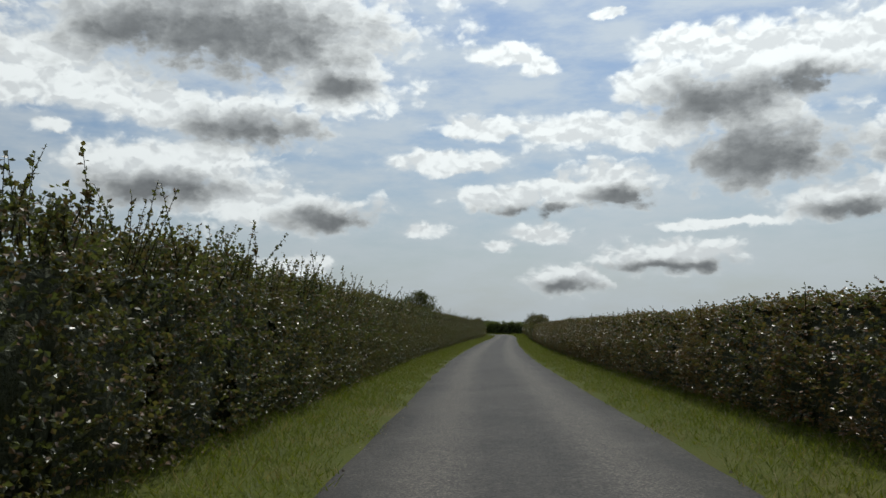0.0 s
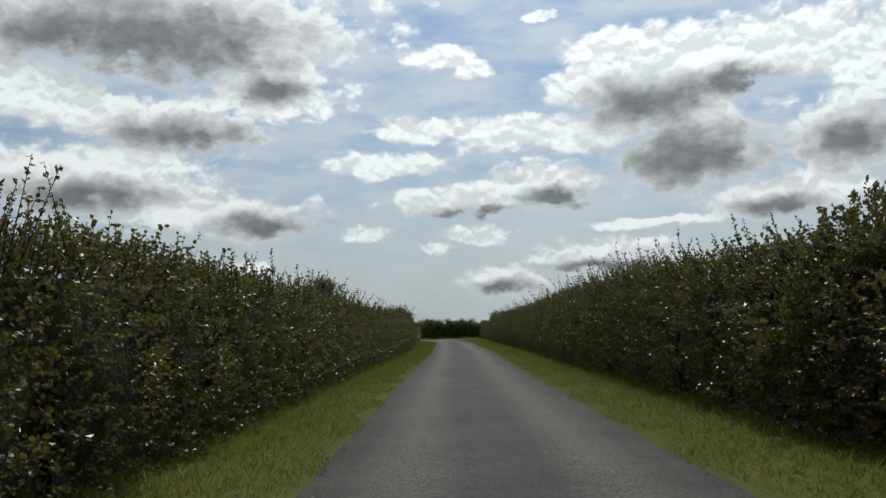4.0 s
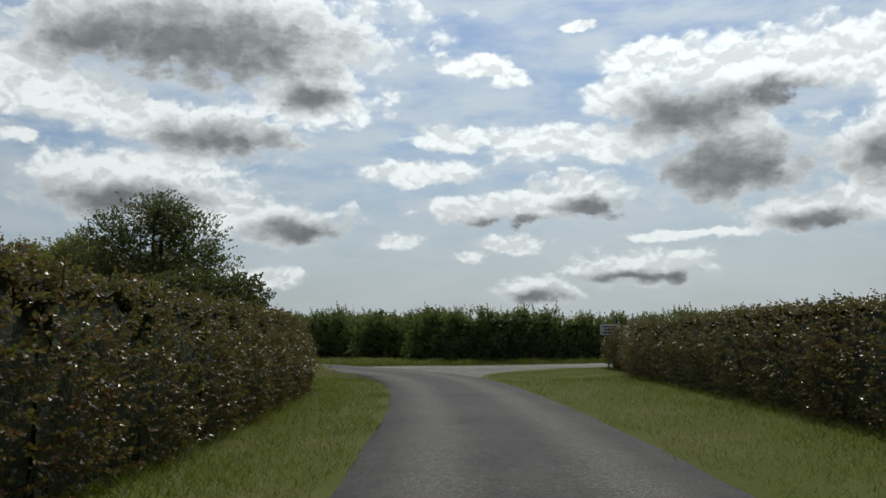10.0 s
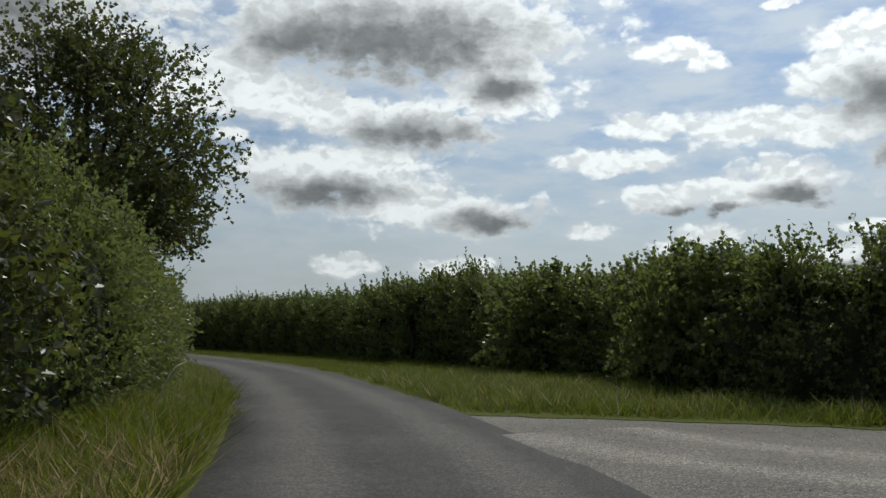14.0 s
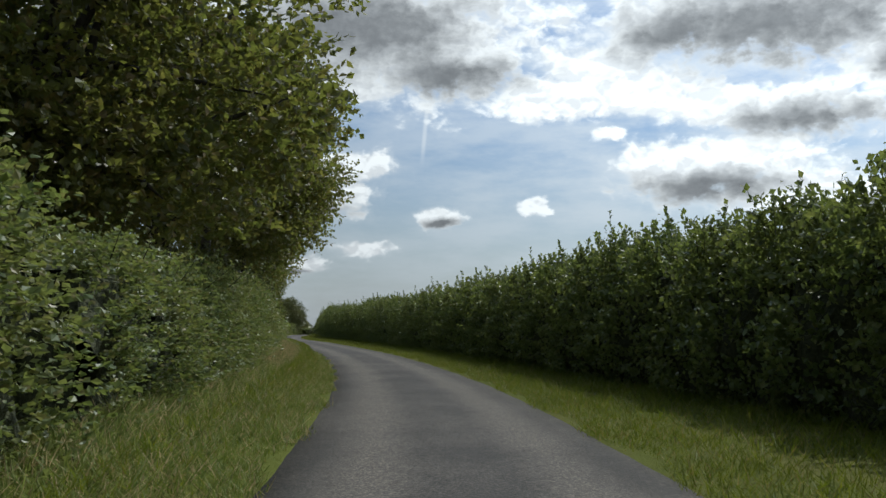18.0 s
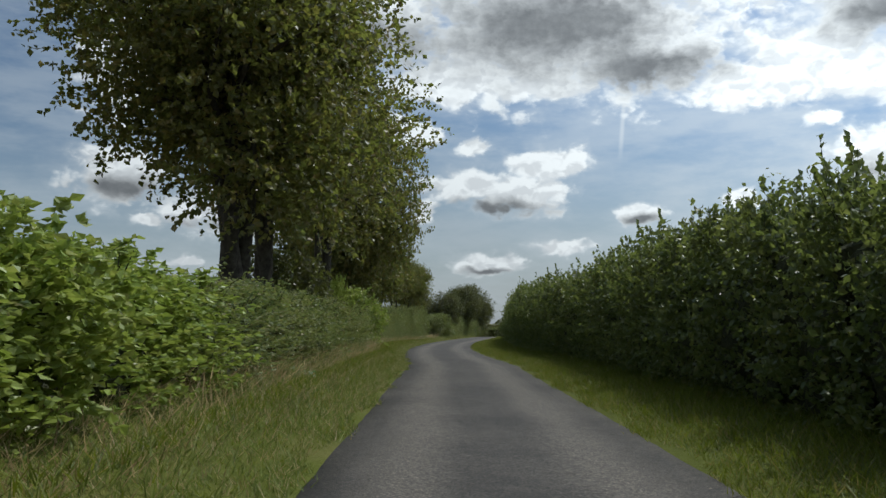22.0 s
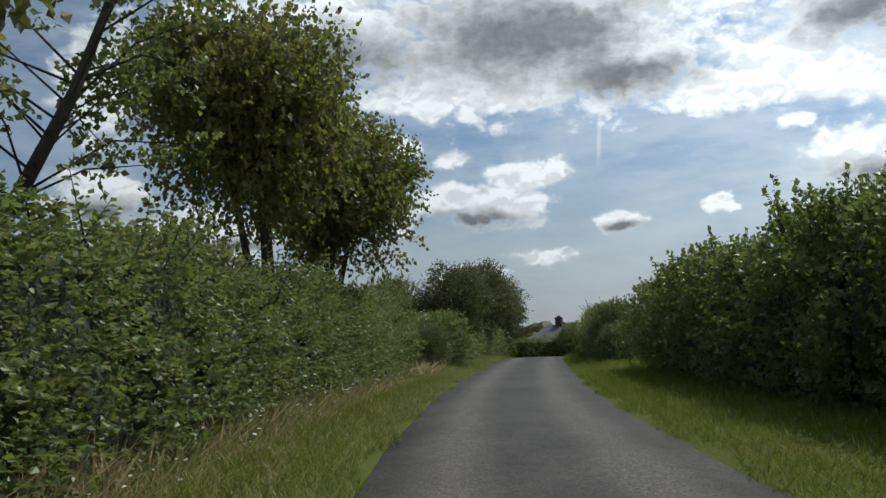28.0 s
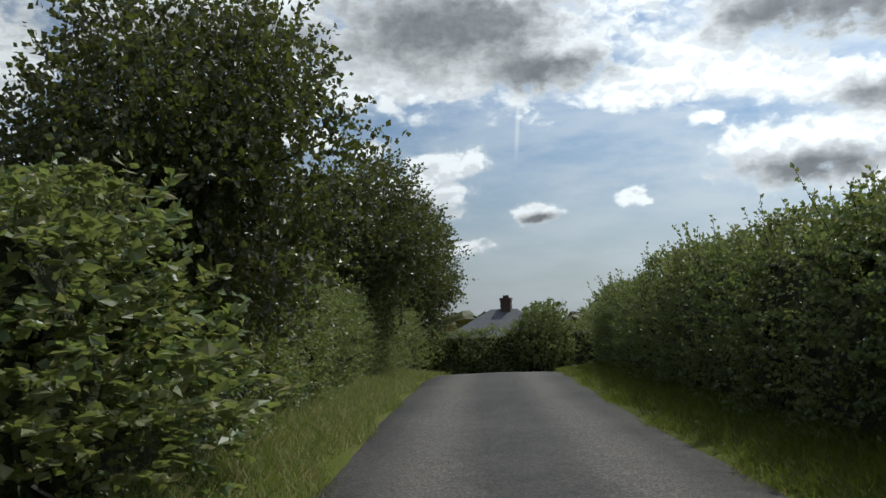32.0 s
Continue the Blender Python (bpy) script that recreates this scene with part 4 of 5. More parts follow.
for bx, by, wide, tall, words in ((-121.6, 331.0, 3.2, 2.6, "low green shrub in the dip"), (-117.4, 335.4, 2.6, 3.1, "rounded green shrub in the dip"), (-110.4, 343.2, 3.0, 2.8, "leafy shrub beside the descending lane")):
    bush(bx, by, wide, tall, "mixed", words, bx)
CROSS = Line([(-126.0, 326.5), (-119.0, 333.0), (-113.5, 339.5), (-106.0, 347.0)])
hedge(CROSS, 0, CROSS.length, lambda s: 0.0, "left", level((0, 2.15), (99, 2.3)), "mixed", "hedge in the dip beyond the crest", 21, 1.3)


def tube(bm, points, radii, sides=7):
    rings = []
    for i, (p, r) in enumerate(zip(points, radii)):
        way = (Vector(points[min(i + 1, len(points) - 1)]) - Vector(points[max(i - 1, 0)])).normalized()
        a = way.orthogonal().normalized()
        b = way.cross(a)
        rings.append([bm.verts.new(Vector(p) + (a * math.cos(k * 6.2832 / sides) + b * math.sin(k * 6.2832 / sides)) * r) for k in range(sides)])
    for low, high in zip(rings, rings[1:]):
        for k in range(sides):
            bm.faces.new((low[k], low[(k + 1) % sides], high[(k + 1) % sides], high[k]))
    bm.faces.new(rings[-1])


def tree_kind(seed, tall, wide, base, lobes, leaf=LEAF_TREE, size=0.135, per_lobe=165, stems_up=1, thick=0.2):
    """The parts of a tree: trunk with limbs, and a crown of leafy lobes. Returns two meshes."""
    rng = random.Random(seed)
    nrng = np.random.default_rng(seed)
    centres = []
    middle = (tall + base) / 2
    for i in range(lobes):
        a, b = i * 2.399 + rng.uniform(-0.3, 0.3), rng.uniform(-0.95, 0.95)
        flat = math.sqrt(max(0.0, 1 - b * b))
        k = rng.uniform(0.5, 0.9)
        centres.append(Vector((math.cos(a) * flat * k * wide * 0.78, math.sin(a) * flat * k * wide * 0.78, middle + b * k * (tall - base) * 0.46)))
    bm = bmesh.new()
    fork = Vector((rng.uniform(-0.3, 0.3), rng.uniform(-0.3, 0.3), base + (tall - base) * 0.18))
    for n in range(stems_up):
        foot = Vector((rng.uniform(-0.5, 0.5), rng.uniform(-0.5, 0.5), 0)) * (0 if stems_up == 1 else 1)
        tip = fork + Vector((rng.uniform(-0.6, 0.6), rng.uniform(-0.6, 0.6), 0)) * (n > 0)
        tube(bm, [foot + Vector((0, 0, -0.15)), foot + Vector((0, 0, 0.25)), foot.lerp(tip, 0.5) + Vector((rng.uniform(-0.1, 0.1), rng.uniform(-0.1, 0.1), 0)), tip, tip.lerp(Vector((0, 0, tall * 0.85)), 0.6), Vector((0.1, 0.1, tall * 0.88))],
             [thick * 1.5, thick * 1.1, thick * 0.9, thick * 0.75, thick * 0.35, thick * 0.08], 8)
    for c in centres:
        start = fork.lerp(Vector((0, 0, tall * 0.8)), rng.uniform(0.0, 0.7))
        bend = start.lerp(c, 0.5) + Vector((rng.uniform(-0.3, 0.3), rng.uniform(-0.3, 0.3), rng.uniform(-0.4, 0.1)))
        tube(bm, [start, bend, c, c + (c - bend) * 0.4], [thick * 0.4, thick * 0.28, thick * 0.14, thick * 0.04], 5)
    trunk = bpy.data.meshes.new("trunk")
    bm.to_mesh(trunk)
    bm.free()
    trunk.materials.append(BARK)
    trunk.polygons.foreach_set("use_smooth", [True] * len(trunk.polygons))
    roots, ways = [], []
    for c in centres:
        d = unit(nrng.normal(0, 1, (per_lobe, 3)))
        r = wide * rng.uniform(0.27, 0.42)
        roots.append(np.array(c) + d * (r * nrng.uniform(0.4, 1.0, per_lobe))[:, None] * (1, 1, 0.8))
        ways.append(unit(d + (0, 0, 0.1) + nrng.normal(0, 0.45, d.shape)))
    n = lobes * 6
    d = unit(nrng.normal(0, 1, (n, 3)))
    roots.append(d * np.array((wide, wide, (tall - base) / 2)) * nrng.uniform(0.68, 0.9, n)[:, None] + (0, 0, middle))
    ways.append(d)
    root, way = np.vstack(roots), np.vstack(ways)
    v, f, slots = joined((twigs(root, way, nrng.uniform(0.25, 0.6, len(root)), 8, size, nrng, 0.8), 0))
    return trunk, mesh_of("crown", v, f, [leaf], slots)


# The second 501 repeats the first tree in the shade-darkened leaf colour.
TREES = [tree_kind(501, 10.0, 4.6, 1.4, 34, thick=0.26, per_lobe=220, size=0.145), tree_kind(502, 10.5, 4.2, 3.0, 30, thick=0.2, stems_up=3), tree_kind(503, 9.5, 3.6, 3.0, 28, thick=0.15),
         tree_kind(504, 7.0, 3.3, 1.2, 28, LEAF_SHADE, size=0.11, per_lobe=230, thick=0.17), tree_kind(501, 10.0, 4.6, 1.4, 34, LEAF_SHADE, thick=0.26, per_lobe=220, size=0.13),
         tree_kind(506, 6.0, 2.2, 2.6, 26, size=0.105, per_lobe=150, thick=0.08, stems_up=3),
         tree_kind(507, 10.0, 4.4, 3.2, 40, size=0.14, per_lobe=42, thick=0.17, stems_up=2),
         tree_kind(508, 7.0, 2.0, 2.6, 18, LEAF_HAZEL, size=0.1, per_lobe=34, thick=0.08, stems_up=2)]
NOMINALS = [(10.0, 4.6), (10.5, 4.2), (9.5, 3.6), (7.0, 3.3), (10.0, 4.6), (6.0, 2.2), (10.0, 4.4), (7.0, 2.0)]


def tree(x, y, kind, tall, wide, turn, label, lean=0.0):
    trunk, crown = TREES[kind]
    nominal = NOMINALS[kind]
    m = Matrix.Translation((x, y, float(ground_height(x, y)) - 0.05)) @ Matrix.Rotation(turn, 4, "Z") @ Matrix.Rotation(lean, 4, "X") @ Matrix.Diagonal((wide / nominal[1], wide / nominal[1], tall / nominal[0], 1))
    root = empty("tree", m, label, "tree", "lane-side trees")
    for name, me in (("trunk", trunk), ("crown", crown)):
        ob = new(name, me)
        ob.parent = root
    return root


tree(-10.9, 212.3, 4, 11.0, 5.3, 0.3, "broad dark leafy tree at the junction")
tree(-18.0, 219.0, 2, 9.0, 4.0, 2.0, "leafy tree behind the bend hedge")
tree(-22.6, 226.9, 0, 10.4, 5.3, 1.9, "big dark tree overhanging the bend")
tree(-27.0, 232.4, 1, 10.0, 4.6, 0.2, "tall leafy lane-side tree with several stems")
tree(-31.4, 237.6, 2, 11.0, 4.9, 3.9, "tall dark tree overhanging the lane")
tree(-35.7, 242.5, 1, 10.4, 4.4, 1.1, "tall tree with two leaning dark stems", 0.05)
tree(-37.8, 244.4, 2, 10.6, 4.3, 0.6, "tall tree with a thick dark trunk")
tree(-40.4, 247.0, 2, 10.6, 4.5, 2.6, "tree with a pale bare lower trunk")
tree(-55.9, 261.0, 1, 11.6, 4.9, 2.8, "big spreading tree overhanging the verge")
tree(-57.4, 262.6, 1, 12.0, 3.6, 4.0, "tall tree with clustered dark stems")
tree(-61.6, 266.9, 6, 10.8, 4.2, 0.9, "forked tree with open branches and a broad crown")
tree(-67.0, 272.4, 0, 10.6, 2.9, 1.7, "dense leafy tree behind the hedge")
tree(-69.6, 273.0, 0, 9.4, 2.9, 0.8, "dense dark oval-crowned tree")
tree(-73.6, 276.7, 7, 7.6, 2.0, 2.2, "slim-trunked tree with an open crown")
tree(-74.6, 276.4, 5, 7.4, 2.4, 4.2, "leafy tree with clustered dark stems")
tree(-78.5, 282.0, 5, 5.6, 1.9, 1.0, "spreading tree with many slender stems")
tree(-85.4, 289.0, 5, 6.6, 1.9, 5.4, "dense small tree rising from the hedge")
tree(-88.9, 292.9, 5, 6.1, 1.85, 2.6, "leafy tree with a forked trunk in the hedge")
tree(-102.0, 308.4, 3, 4.5, 2.0, 0.4, "round dark tree above the bushes")
tree(-112.0, 319.8, 3, 5.9, 2.8, 2.4, "round dark tree beyond the bushes")
tree(-119.5, 328.6, 3, 7.2, 3.2, 4.1, "dark tree at the edge of the dip")
tree(-134.0, 331.0, 3, 8.6, 3.6, 1.3, "distant round tree beyond the field")



def leaning_ash():
    """A slender ash that leans out of the hedge, its branches nearly bare."""
    rng = random.Random(88)
    nrng = np.random.default_rng(88)
    root = empty("tree", Matrix.Translation((-84.2, 284.5, 0.0)), "slender leaning ash with sparse leaves", "tree", "lane-side trees")
    side = Vector((0.69, 0.72, 0.0))
    trunk = [Vector((0, 0, -0.1)), side * 0.25 + Vector((0, 0, 1.4)), side * 0.75 + Vector((0, 0, 2.6)), side * 1.45 + Vector((0, 0, 3.9)), side * 1.9 + Vector((-0.2, 0.1, 5.2)), side * 2.1 + Vector((-0.4, 0.2, 6.6))]
    bm = bmesh.new()
    tube(bm, trunk, [0.12, 0.1, 0.085, 0.065, 0.04, 0.012], 8)
    tips = []
    for k in range(40):
        at = rng.uniform(1.8, 4.6)
        i = int(at)
        start = trunk[i].lerp(trunk[i + 1], at - i)
        a = rng.uniform(0, 6.28)
        way = Vector((math.cos(a), math.sin(a), rng.uniform(0.1, 0.9))).normalized()
        length = rng.uniform(0.9, 2.2)
        mid = start + way * length * 0.5 + Vector((0, 0, 0.15))
        end = start + way * length + Vector((0, 0, rng.uniform(-0.35, 0.2)))
        tube(bm, [start, mid, end], [0.017, 0.011, 0.004], 5)
        tips += [mid, mid.lerp(end, 0.5), end]
    part("trunk", bm, BARK, root)
    base = np.repeat(np.array([tuple(t) for t in tips]), 5, axis=0) + nrng.normal(0, 0.12, (len(tips) * 5, 3))
    v, f = twigs(base, unit(nrng.normal(0, 1, base.shape) + (0, 0, -0.3)), nrng.uniform(0.15, 0.35, len(base)), 8, 0.09, nrng, 0.7)
    crown = new("crown", mesh_of("crown", v, f, [LEAF_HAZEL]))
    crown.parent = root


leaning_ash()

# ---- grass ----


def blades(name, x, y, z, tall, rng, material, label, lean=0.75, wide=0.006, category="grass"):
    """Grass: one bent blade a point, all in one mesh."""
    n = len(x)
    a = rng.uniform(0, 6.28, n)
    side = np.stack((np.cos(a), np.sin(a), np.zeros(n)), 1)
    bend = np.stack((rng.normal(0, lean, n), rng.normal(0, lean, n), np.ones(n)), 1) * tall[:, None]
    foot = np.stack((x, y, z), 1)
    w = (wide * (0.6 + tall / 0.25))[:, None]
    tri = np.arange(n * 3).reshape(n, 3)
    v = np.stack((foot - side * w, foot + side * w, foot + bend), 1).reshape(-1, 3)
    return tagged(new(name, mesh_of(name, v, tri, [material])), label, category, kind="stuff")


def verge_grass(s0, s1, side, face, count, low, high, material, label, seed, inner=0.12, outer=None, wide=0.006):
    rng = np.random.default_rng(seed)
    n = int(count * (s1 - s0))
    s = rng.uniform(s0, s1, n)
    far = np.abs(np.array([face(v) for v in np.linspace(s0, s1, 200)]))
    far = np.interp(s, np.linspace(s0, s1, 200), far) + 0.3
    k = rng.uniform(0, 1, n)
    off = HALF + inner + (far - HALF - inner) * k + 0.12 * np.sin(s * 1.7) * (1 - k) * (1 if inner < 0.3 else 0) + rng.normal(0, 0.04, n) * (1 - k)
    ragged = 0.5 + 0.5 * np.sin(s * 0.9 + 2 * np.sin(s * 0.37)) * np.sin(off * 2.3 + s * 0.5)
    tall = (low + (high - low) * (0.25 + 0.75 * k) * (0.45 + 0.55 * ragged)) * rng.uniform(0.5, 1.2, n)
    x, y = LANE.at(s, off if side == "right" else -off)
    z = ground_height(x, y) + 0.02 + 0.1 * k
    if side == "left":
        z += bank(s) * np.clip((off - HALF - 0.3) / (far - HALF - 0.6), 0, 1) * 0.92
    return blades("grass", x, y, z, tall, rng, material, label, wide=wide)


verge_grass(SP["start"] - 5, near(6.0, 186), "left", left_face, 620, 0.05, 0.15, BLADE, "short green verge grass", 701, -0.02)
verge_grass(SP["start"] - 5, near(6.5, 182.5), "right", right_face, 620, 0.05, 0.14, BLADE, "short green verge grass", 702, -0.02)
verge_grass(near(1.0, 202), LANE.length - 30, "left", left_face, 900, 0.08, 0.24, BLADE_TALL, "rough tall verge grass with dry stems", 703, -0.02)
verge_grass(near(0.0, 204.0), LANE.length - 30, "right", right_face, 750, 0.08, 0.24, BLADE, "lush green verge grass", 704, -0.02)
EDGE_BAND = 0.55
verge_grass(near(1.0, 202), LANE.length - 30, "left", lambda s: HALF + EDGE_BAND, 320, 0.04, 0.12, BLADE, "short trodden grass at the lane's edge", 705, -0.06)
verge_grass(near(0.0, 204.0), LANE.length - 30, "right", lambda s: HALF + EDGE_BAND, 320, 0.04, 0.12, BLADE, "short trodden grass along the lane's edge", 706, -0.06)


def field_grass(count, outline, low, high, material, label, seed, wide=0.006):
    """Blades strewn over a convex or nearly convex outline."""
    rng = np.random.default_rng(seed)
    rim = np.array(outline, float)
    got = []
    low_xy, high_xy = rim.min(0), rim.max(0)
    p = rng.uniform(low_xy, high_xy, (count * 3, 2))
    inside = np.zeros(len(p), bool)
    for (ax, ay), (bx, by) in zip(rim, np.roll(rim, -1, 0)):
        cross = ((ay > p[:, 1]) != (by > p[:, 1])) & (p[:, 0] < (bx - ax) * (p[:, 1] - ay) / (by - ay + 1e-9) + ax)
        inside ^= cross
    p = p[inside][:count]
    for way, half in ((LANE, HALF + 0.12), (SIDE, 2.25)):
        gap = np.min((p[:, None, 0] - way.xy[None, ::2, 0]) ** 2 + (p[:, None, 1] - way.xy[None, ::2, 1]) ** 2, axis=1)
        p = p[gap > half ** 2]
    tall = rng.uniform(low, high, len(p)) * (0.7 + 0.3 * np.sin(p[:, 0] * 2.1) * np.sin(p[:, 1] * 1.7))
    return blades("grass", p[:, 0], p[:, 1], ground_height(p[:, 0], p[:, 1]) - 0.02, tall, rng, material, label, wide=wide)


field_grass(34000, [(8.0, 183.0), (8.4, 187.6), (8.9, 190.0), (9.9, 192.0), (12.2, 194.8), (16.7, 197.4), (26.0, 202.2), (28.0, 199.5), (14.0, 191.0), (12.5, 183.0)], 0.03, 0.08, BLADE, "mown grass on the junction corner", 711)
field_grass(16000, [(4.9, 181.0), (4.6, 187.2), (-1.0, 188.5), (-7.0, 188.8), (-4.0, 184.0), (1.0, 182.0)], 0.04, 0.12, BLADE, "grass at the hedge end", 712)
field_grass(16000, [(4.6, 186.8), (3.0, 193.6), (-3.0, 194.2), (-10.0, 194.0), (-8.0, 187.5)], 0.05, 0.22, BLADE_TALL, "rough grass over the field entrance", 713)
field_grass(14000, [(4.5, 186.4), (3.7, 190.2), (1.0, 191.6), (-4.0, 190.4), (-9.0, 191.8), (-8.0, 187.0), (-1.0, 186.6)], 0.04, 0.15, BLADE, "worn grass over the field entrance", 720)
field_grass(2400, [(4.7, 183.0), (4.4, 188.4), (-1.0, 189.0), (-7.0, 188.8), (-4.0, 184.4)], 0.04, 0.11, BLADE_STRAW, "dry blades among the grass at the hedge end", 725)
field_grass(2600, [(4.2, 187.6), (3.1, 193.8), (-3.0, 194.4), (-9.0, 193.6), (-7.0, 188.4)], 0.05, 0.18, BLADE_STRAW, "dry straw scattered over the field entrance", 721)
field_grass(2600, [(2.4, 193.8), (1.4, 196.6), (-5.0, 196.2), (-6.0, 194.0)], 0.25, 0.6, BLADE_STRAW, "dry straw-coloured tufts below the shrubs", 722)
field_grass(22000, [(2.9, 194.0), (1.6, 197.4), (-0.4, 202.0), (-1.6, 204.5), (-6.0, 203.0), (-8.0, 195.0), (-2.0, 194.2)], 0.2, 0.6, BLADE, "long rough grass on the bank", 714)
field_grass(30000, [(-3.0, 211.6), (-1.0, 207.5), (0.9, 204.0), (2.6, 203.0), (6.5, 202.5), (9.5, 201.8), (13.5, 202.2), (18.0, 203.9), (18.0, 206.0), (8.0, 205.6), (5.0, 212.5), (1.5, 214.5)], 0.18, 0.42, BLADE, "green grass below the far hedge", 715)
field_grass(26000, [(-93.8, 299.6), (-96.6, 302.6), (-103.0, 303.4), (-118.0, 304.0), (-108.0, 292.0), (-97.0, 294.5)], 0.35, 0.8, BLADE_STRAW, "tall straw-coloured grass in the gateway", 716, 0.008)
field_grass(22000, [(-88.0, 304.6), (-91.0, 308.0), (-92.0, 316.0), (-86.0, 324.0), (-80.0, 308.0)], 0.3, 0.7, BLADE_STRAW, "tall straw-coloured grass in the gap", 717, 0.008)

field_grass(26000, [(-99.5, 303.2), (-101.5, 306.5), (-108.0, 313.0), (-124.0, 316.0), (-124.0, 302.0), (-110.0, 302.6)], 0.3, 0.65, BLADE_STRAW, "tall straw-coloured grass behind the gateway", 723, 0.008)
foot = [tuple(float(c) for c in LANE.at(SP["right_bush"] + ds, off)) for ds, off in ((-0.8, 2.3), (5.5, 2.4), (5.5, 4.6), (-0.8, 4.8))]
field_grass(7000, foot, 0.25, 0.6, BLADE, "long grass round the foot of the windswept bushes", 724)
field_grass(9000, [(-85.5, 301.2), (-91.4, 308.2), (-90.0, 310.0), (-84.0, 303.0)], 0.25, 0.5, BLADE, "green grass along the gap", 718)
field_grass(9000, [(-93.2, 299.4), (-97.2, 303.9), (-98.6, 303.0), (-94.6, 298.4)], 0.25, 0.5, BLADE_TALL, "rough grass along the gateway", 719)


field_grass(9000, [(-2.5, 211.2), (-0.6, 207.6), (1.2, 204.6), (2.8, 203.6), (6.5, 203.0), (9.5, 202.4), (13.5, 202.8), (12.0, 204.4), (6.0, 204.6), (2.0, 212.0)], 0.2, 0.5, BLADE_TALL, "lush long grass with pale stems below the far hedge", 731)
field_grass(9000, [(5.0, 184.6), (4.9, 189.0), (3.9, 191.4), (0.5, 191.8), (-5.0, 191.0), (-6.0, 188.0), (0.0, 187.4), (3.0, 185.4)], 0.03, 0.1, BLADE_STRAW, "flattened dry straw on the worn corner", 732)
field_grass(3500, [(3.6, 191.4), (2.9, 194.4), (-1.0, 195.0), (-5.0, 194.6), (-4.0, 192.2)], 0.18, 0.42, BLADE_TALL, "green tufts beside the field entrance", 733)


def gravel(count, outline, small, large, label, seed):
    """Loose stones and clods lying on the ground, one mesh."""
    rng = np.random.default_rng(seed)
    rim = np.array(outline, float)
    p = rng.uniform(rim.min(0), rim.max(0), (count * 3, 2))
    inside = np.zeros(len(p), bool)
    for (ax, ay), (bx, by) in zip(rim, np.roll(rim, -1, 0)):
        inside ^= ((ay > p[:, 1]) != (by > p[:, 1])) & (p[:, 0] < (bx - ax) * (p[:, 1] - ay) / (by - ay + 1e-9) + ax)
    p = p[inside][:count]
    n = len(p)
    r = small + (large - small) * rng.uniform(0, 1, n) ** 3
    knob = np.array([[1, 0, 0], [0, 1, 0], [-1, 0, 0], [0, -1, 0], [0, 0, 0.7], [0, 0, -0.7]])
    v = knob[None] * r[:, None, None] * rng.uniform(0.6, 1.3, (n, 6, 1)) + np.stack((p[:, 0], p[:, 1], ground_height(p[:, 0], p[:, 1]) + 0.012), 1)[:, None]
    tri = np.array([[0, 1, 4], [1, 2, 4], [2, 3, 4], [3, 0, 4], [1, 0, 5], [2, 1, 5], [3, 2, 5], [0, 3, 5]])
    f = (np.arange(n) * 6)[:, None, None] + tri[None]
    return tagged(new("gravel", mesh_of("gravel", v.reshape(-1, 3), f.reshape(-1, 3), [GRIT])), label, "gravel", kind="stuff")


GRIT = blade_paint("loose_grit", (0.13, 0.11, 0.085), (0.26, 0.22, 0.17), (0.33, 0.29, 0.23), 0.2)
gravel(2200, [(5.6, 183.5), (5.2, 189.2), (4.0, 192.6), (2.6, 192.4), (3.0, 189.0), (4.4, 184.0)], 0.008, 0.035, "loose stones and clods along the worn road edge", 741)
gravel(900, [(8.0, 189.6), (10.4, 193.4), (14.0, 196.2), (10.0, 200.8), (5.5, 201.6), (6.4, 195.0)], 0.004, 0.013, "loose grit in the mouth of the junction", 742)
for side, seed, stops in ((-1, 743, ((-8, 219), (-33, 247), (-62, 273), (-90, 299))), (1, 744, ((-8, 219), (-33, 247), (-62, 273), (-90, 299))), (-1, 745, ((0.4, 0), (2.2, 60), (5.4, 118), (7.1, 157))), (1, 746, ((0.4, 0), (2.2, 60), (5.4, 118), (7.1, 157)))):
    rim = [tuple(float(c) for c in LANE.at(near(*at), side * (HALF - 0.22))) for at in stops] + [tuple(float(c) for c in LANE.at(near(*at), side * (HALF + 0.14))) for at in stops[::-1]]
    gravel(3600, rim, 0.006, 0.026, "grit and crumbled tarmac along the lane's edge", seed)
verge_grass(near(-20, 234), near(-90, 299), "left", left_face, 110, 0.12, 0.5, BLADE_STRAW, "dry straw stems at the hedge foot", 747, 0.75)


def flowers(seed=31):
    """Small white umbels on the verge, as one mesh."""
    rng = np.random.default_rng(seed)
    n = 420
    s = np.concatenate((rng.normal(near(-85, 294), 7.0, n // 2), rng.uniform(near(-72, 281), near(-93, 303), n - n // 2)))
    off = -(HALF + 1.0 + np.abs(rng.normal(0.4, 0.7, n)))
    x, y = LANE.at(s, off)
    z = ground_height(x, y) + rng.uniform(0.2, 0.5, n)
    r = rng.uniform(0.012, 0.03, n)
    k = np.arange(6) * 1.0472
    rim = np.stack((np.cos(k), np.sin(k), np.zeros(6)), 1)
    v = np.stack((x, y, z), 1)[:, None] + rim[None] * r[:, None, None] + rng.normal(0, 0.006, (n, 6, 3))
    f = (np.arange(n) * 6)[:, None, None] + np.array([[0, 1, 2, 3], [0, 3, 4, 5]])[None]
    me = mesh_of("flowers", v.reshape(-1, 3), f.reshape(-1, 4), [plain_paint("white_petals", (0.75, 0.75, 0.68), 0.7)])
    return tagged(new("flowers", me), "small white flowers among the verge grass", "flowers", kind="stuff")


flowers()


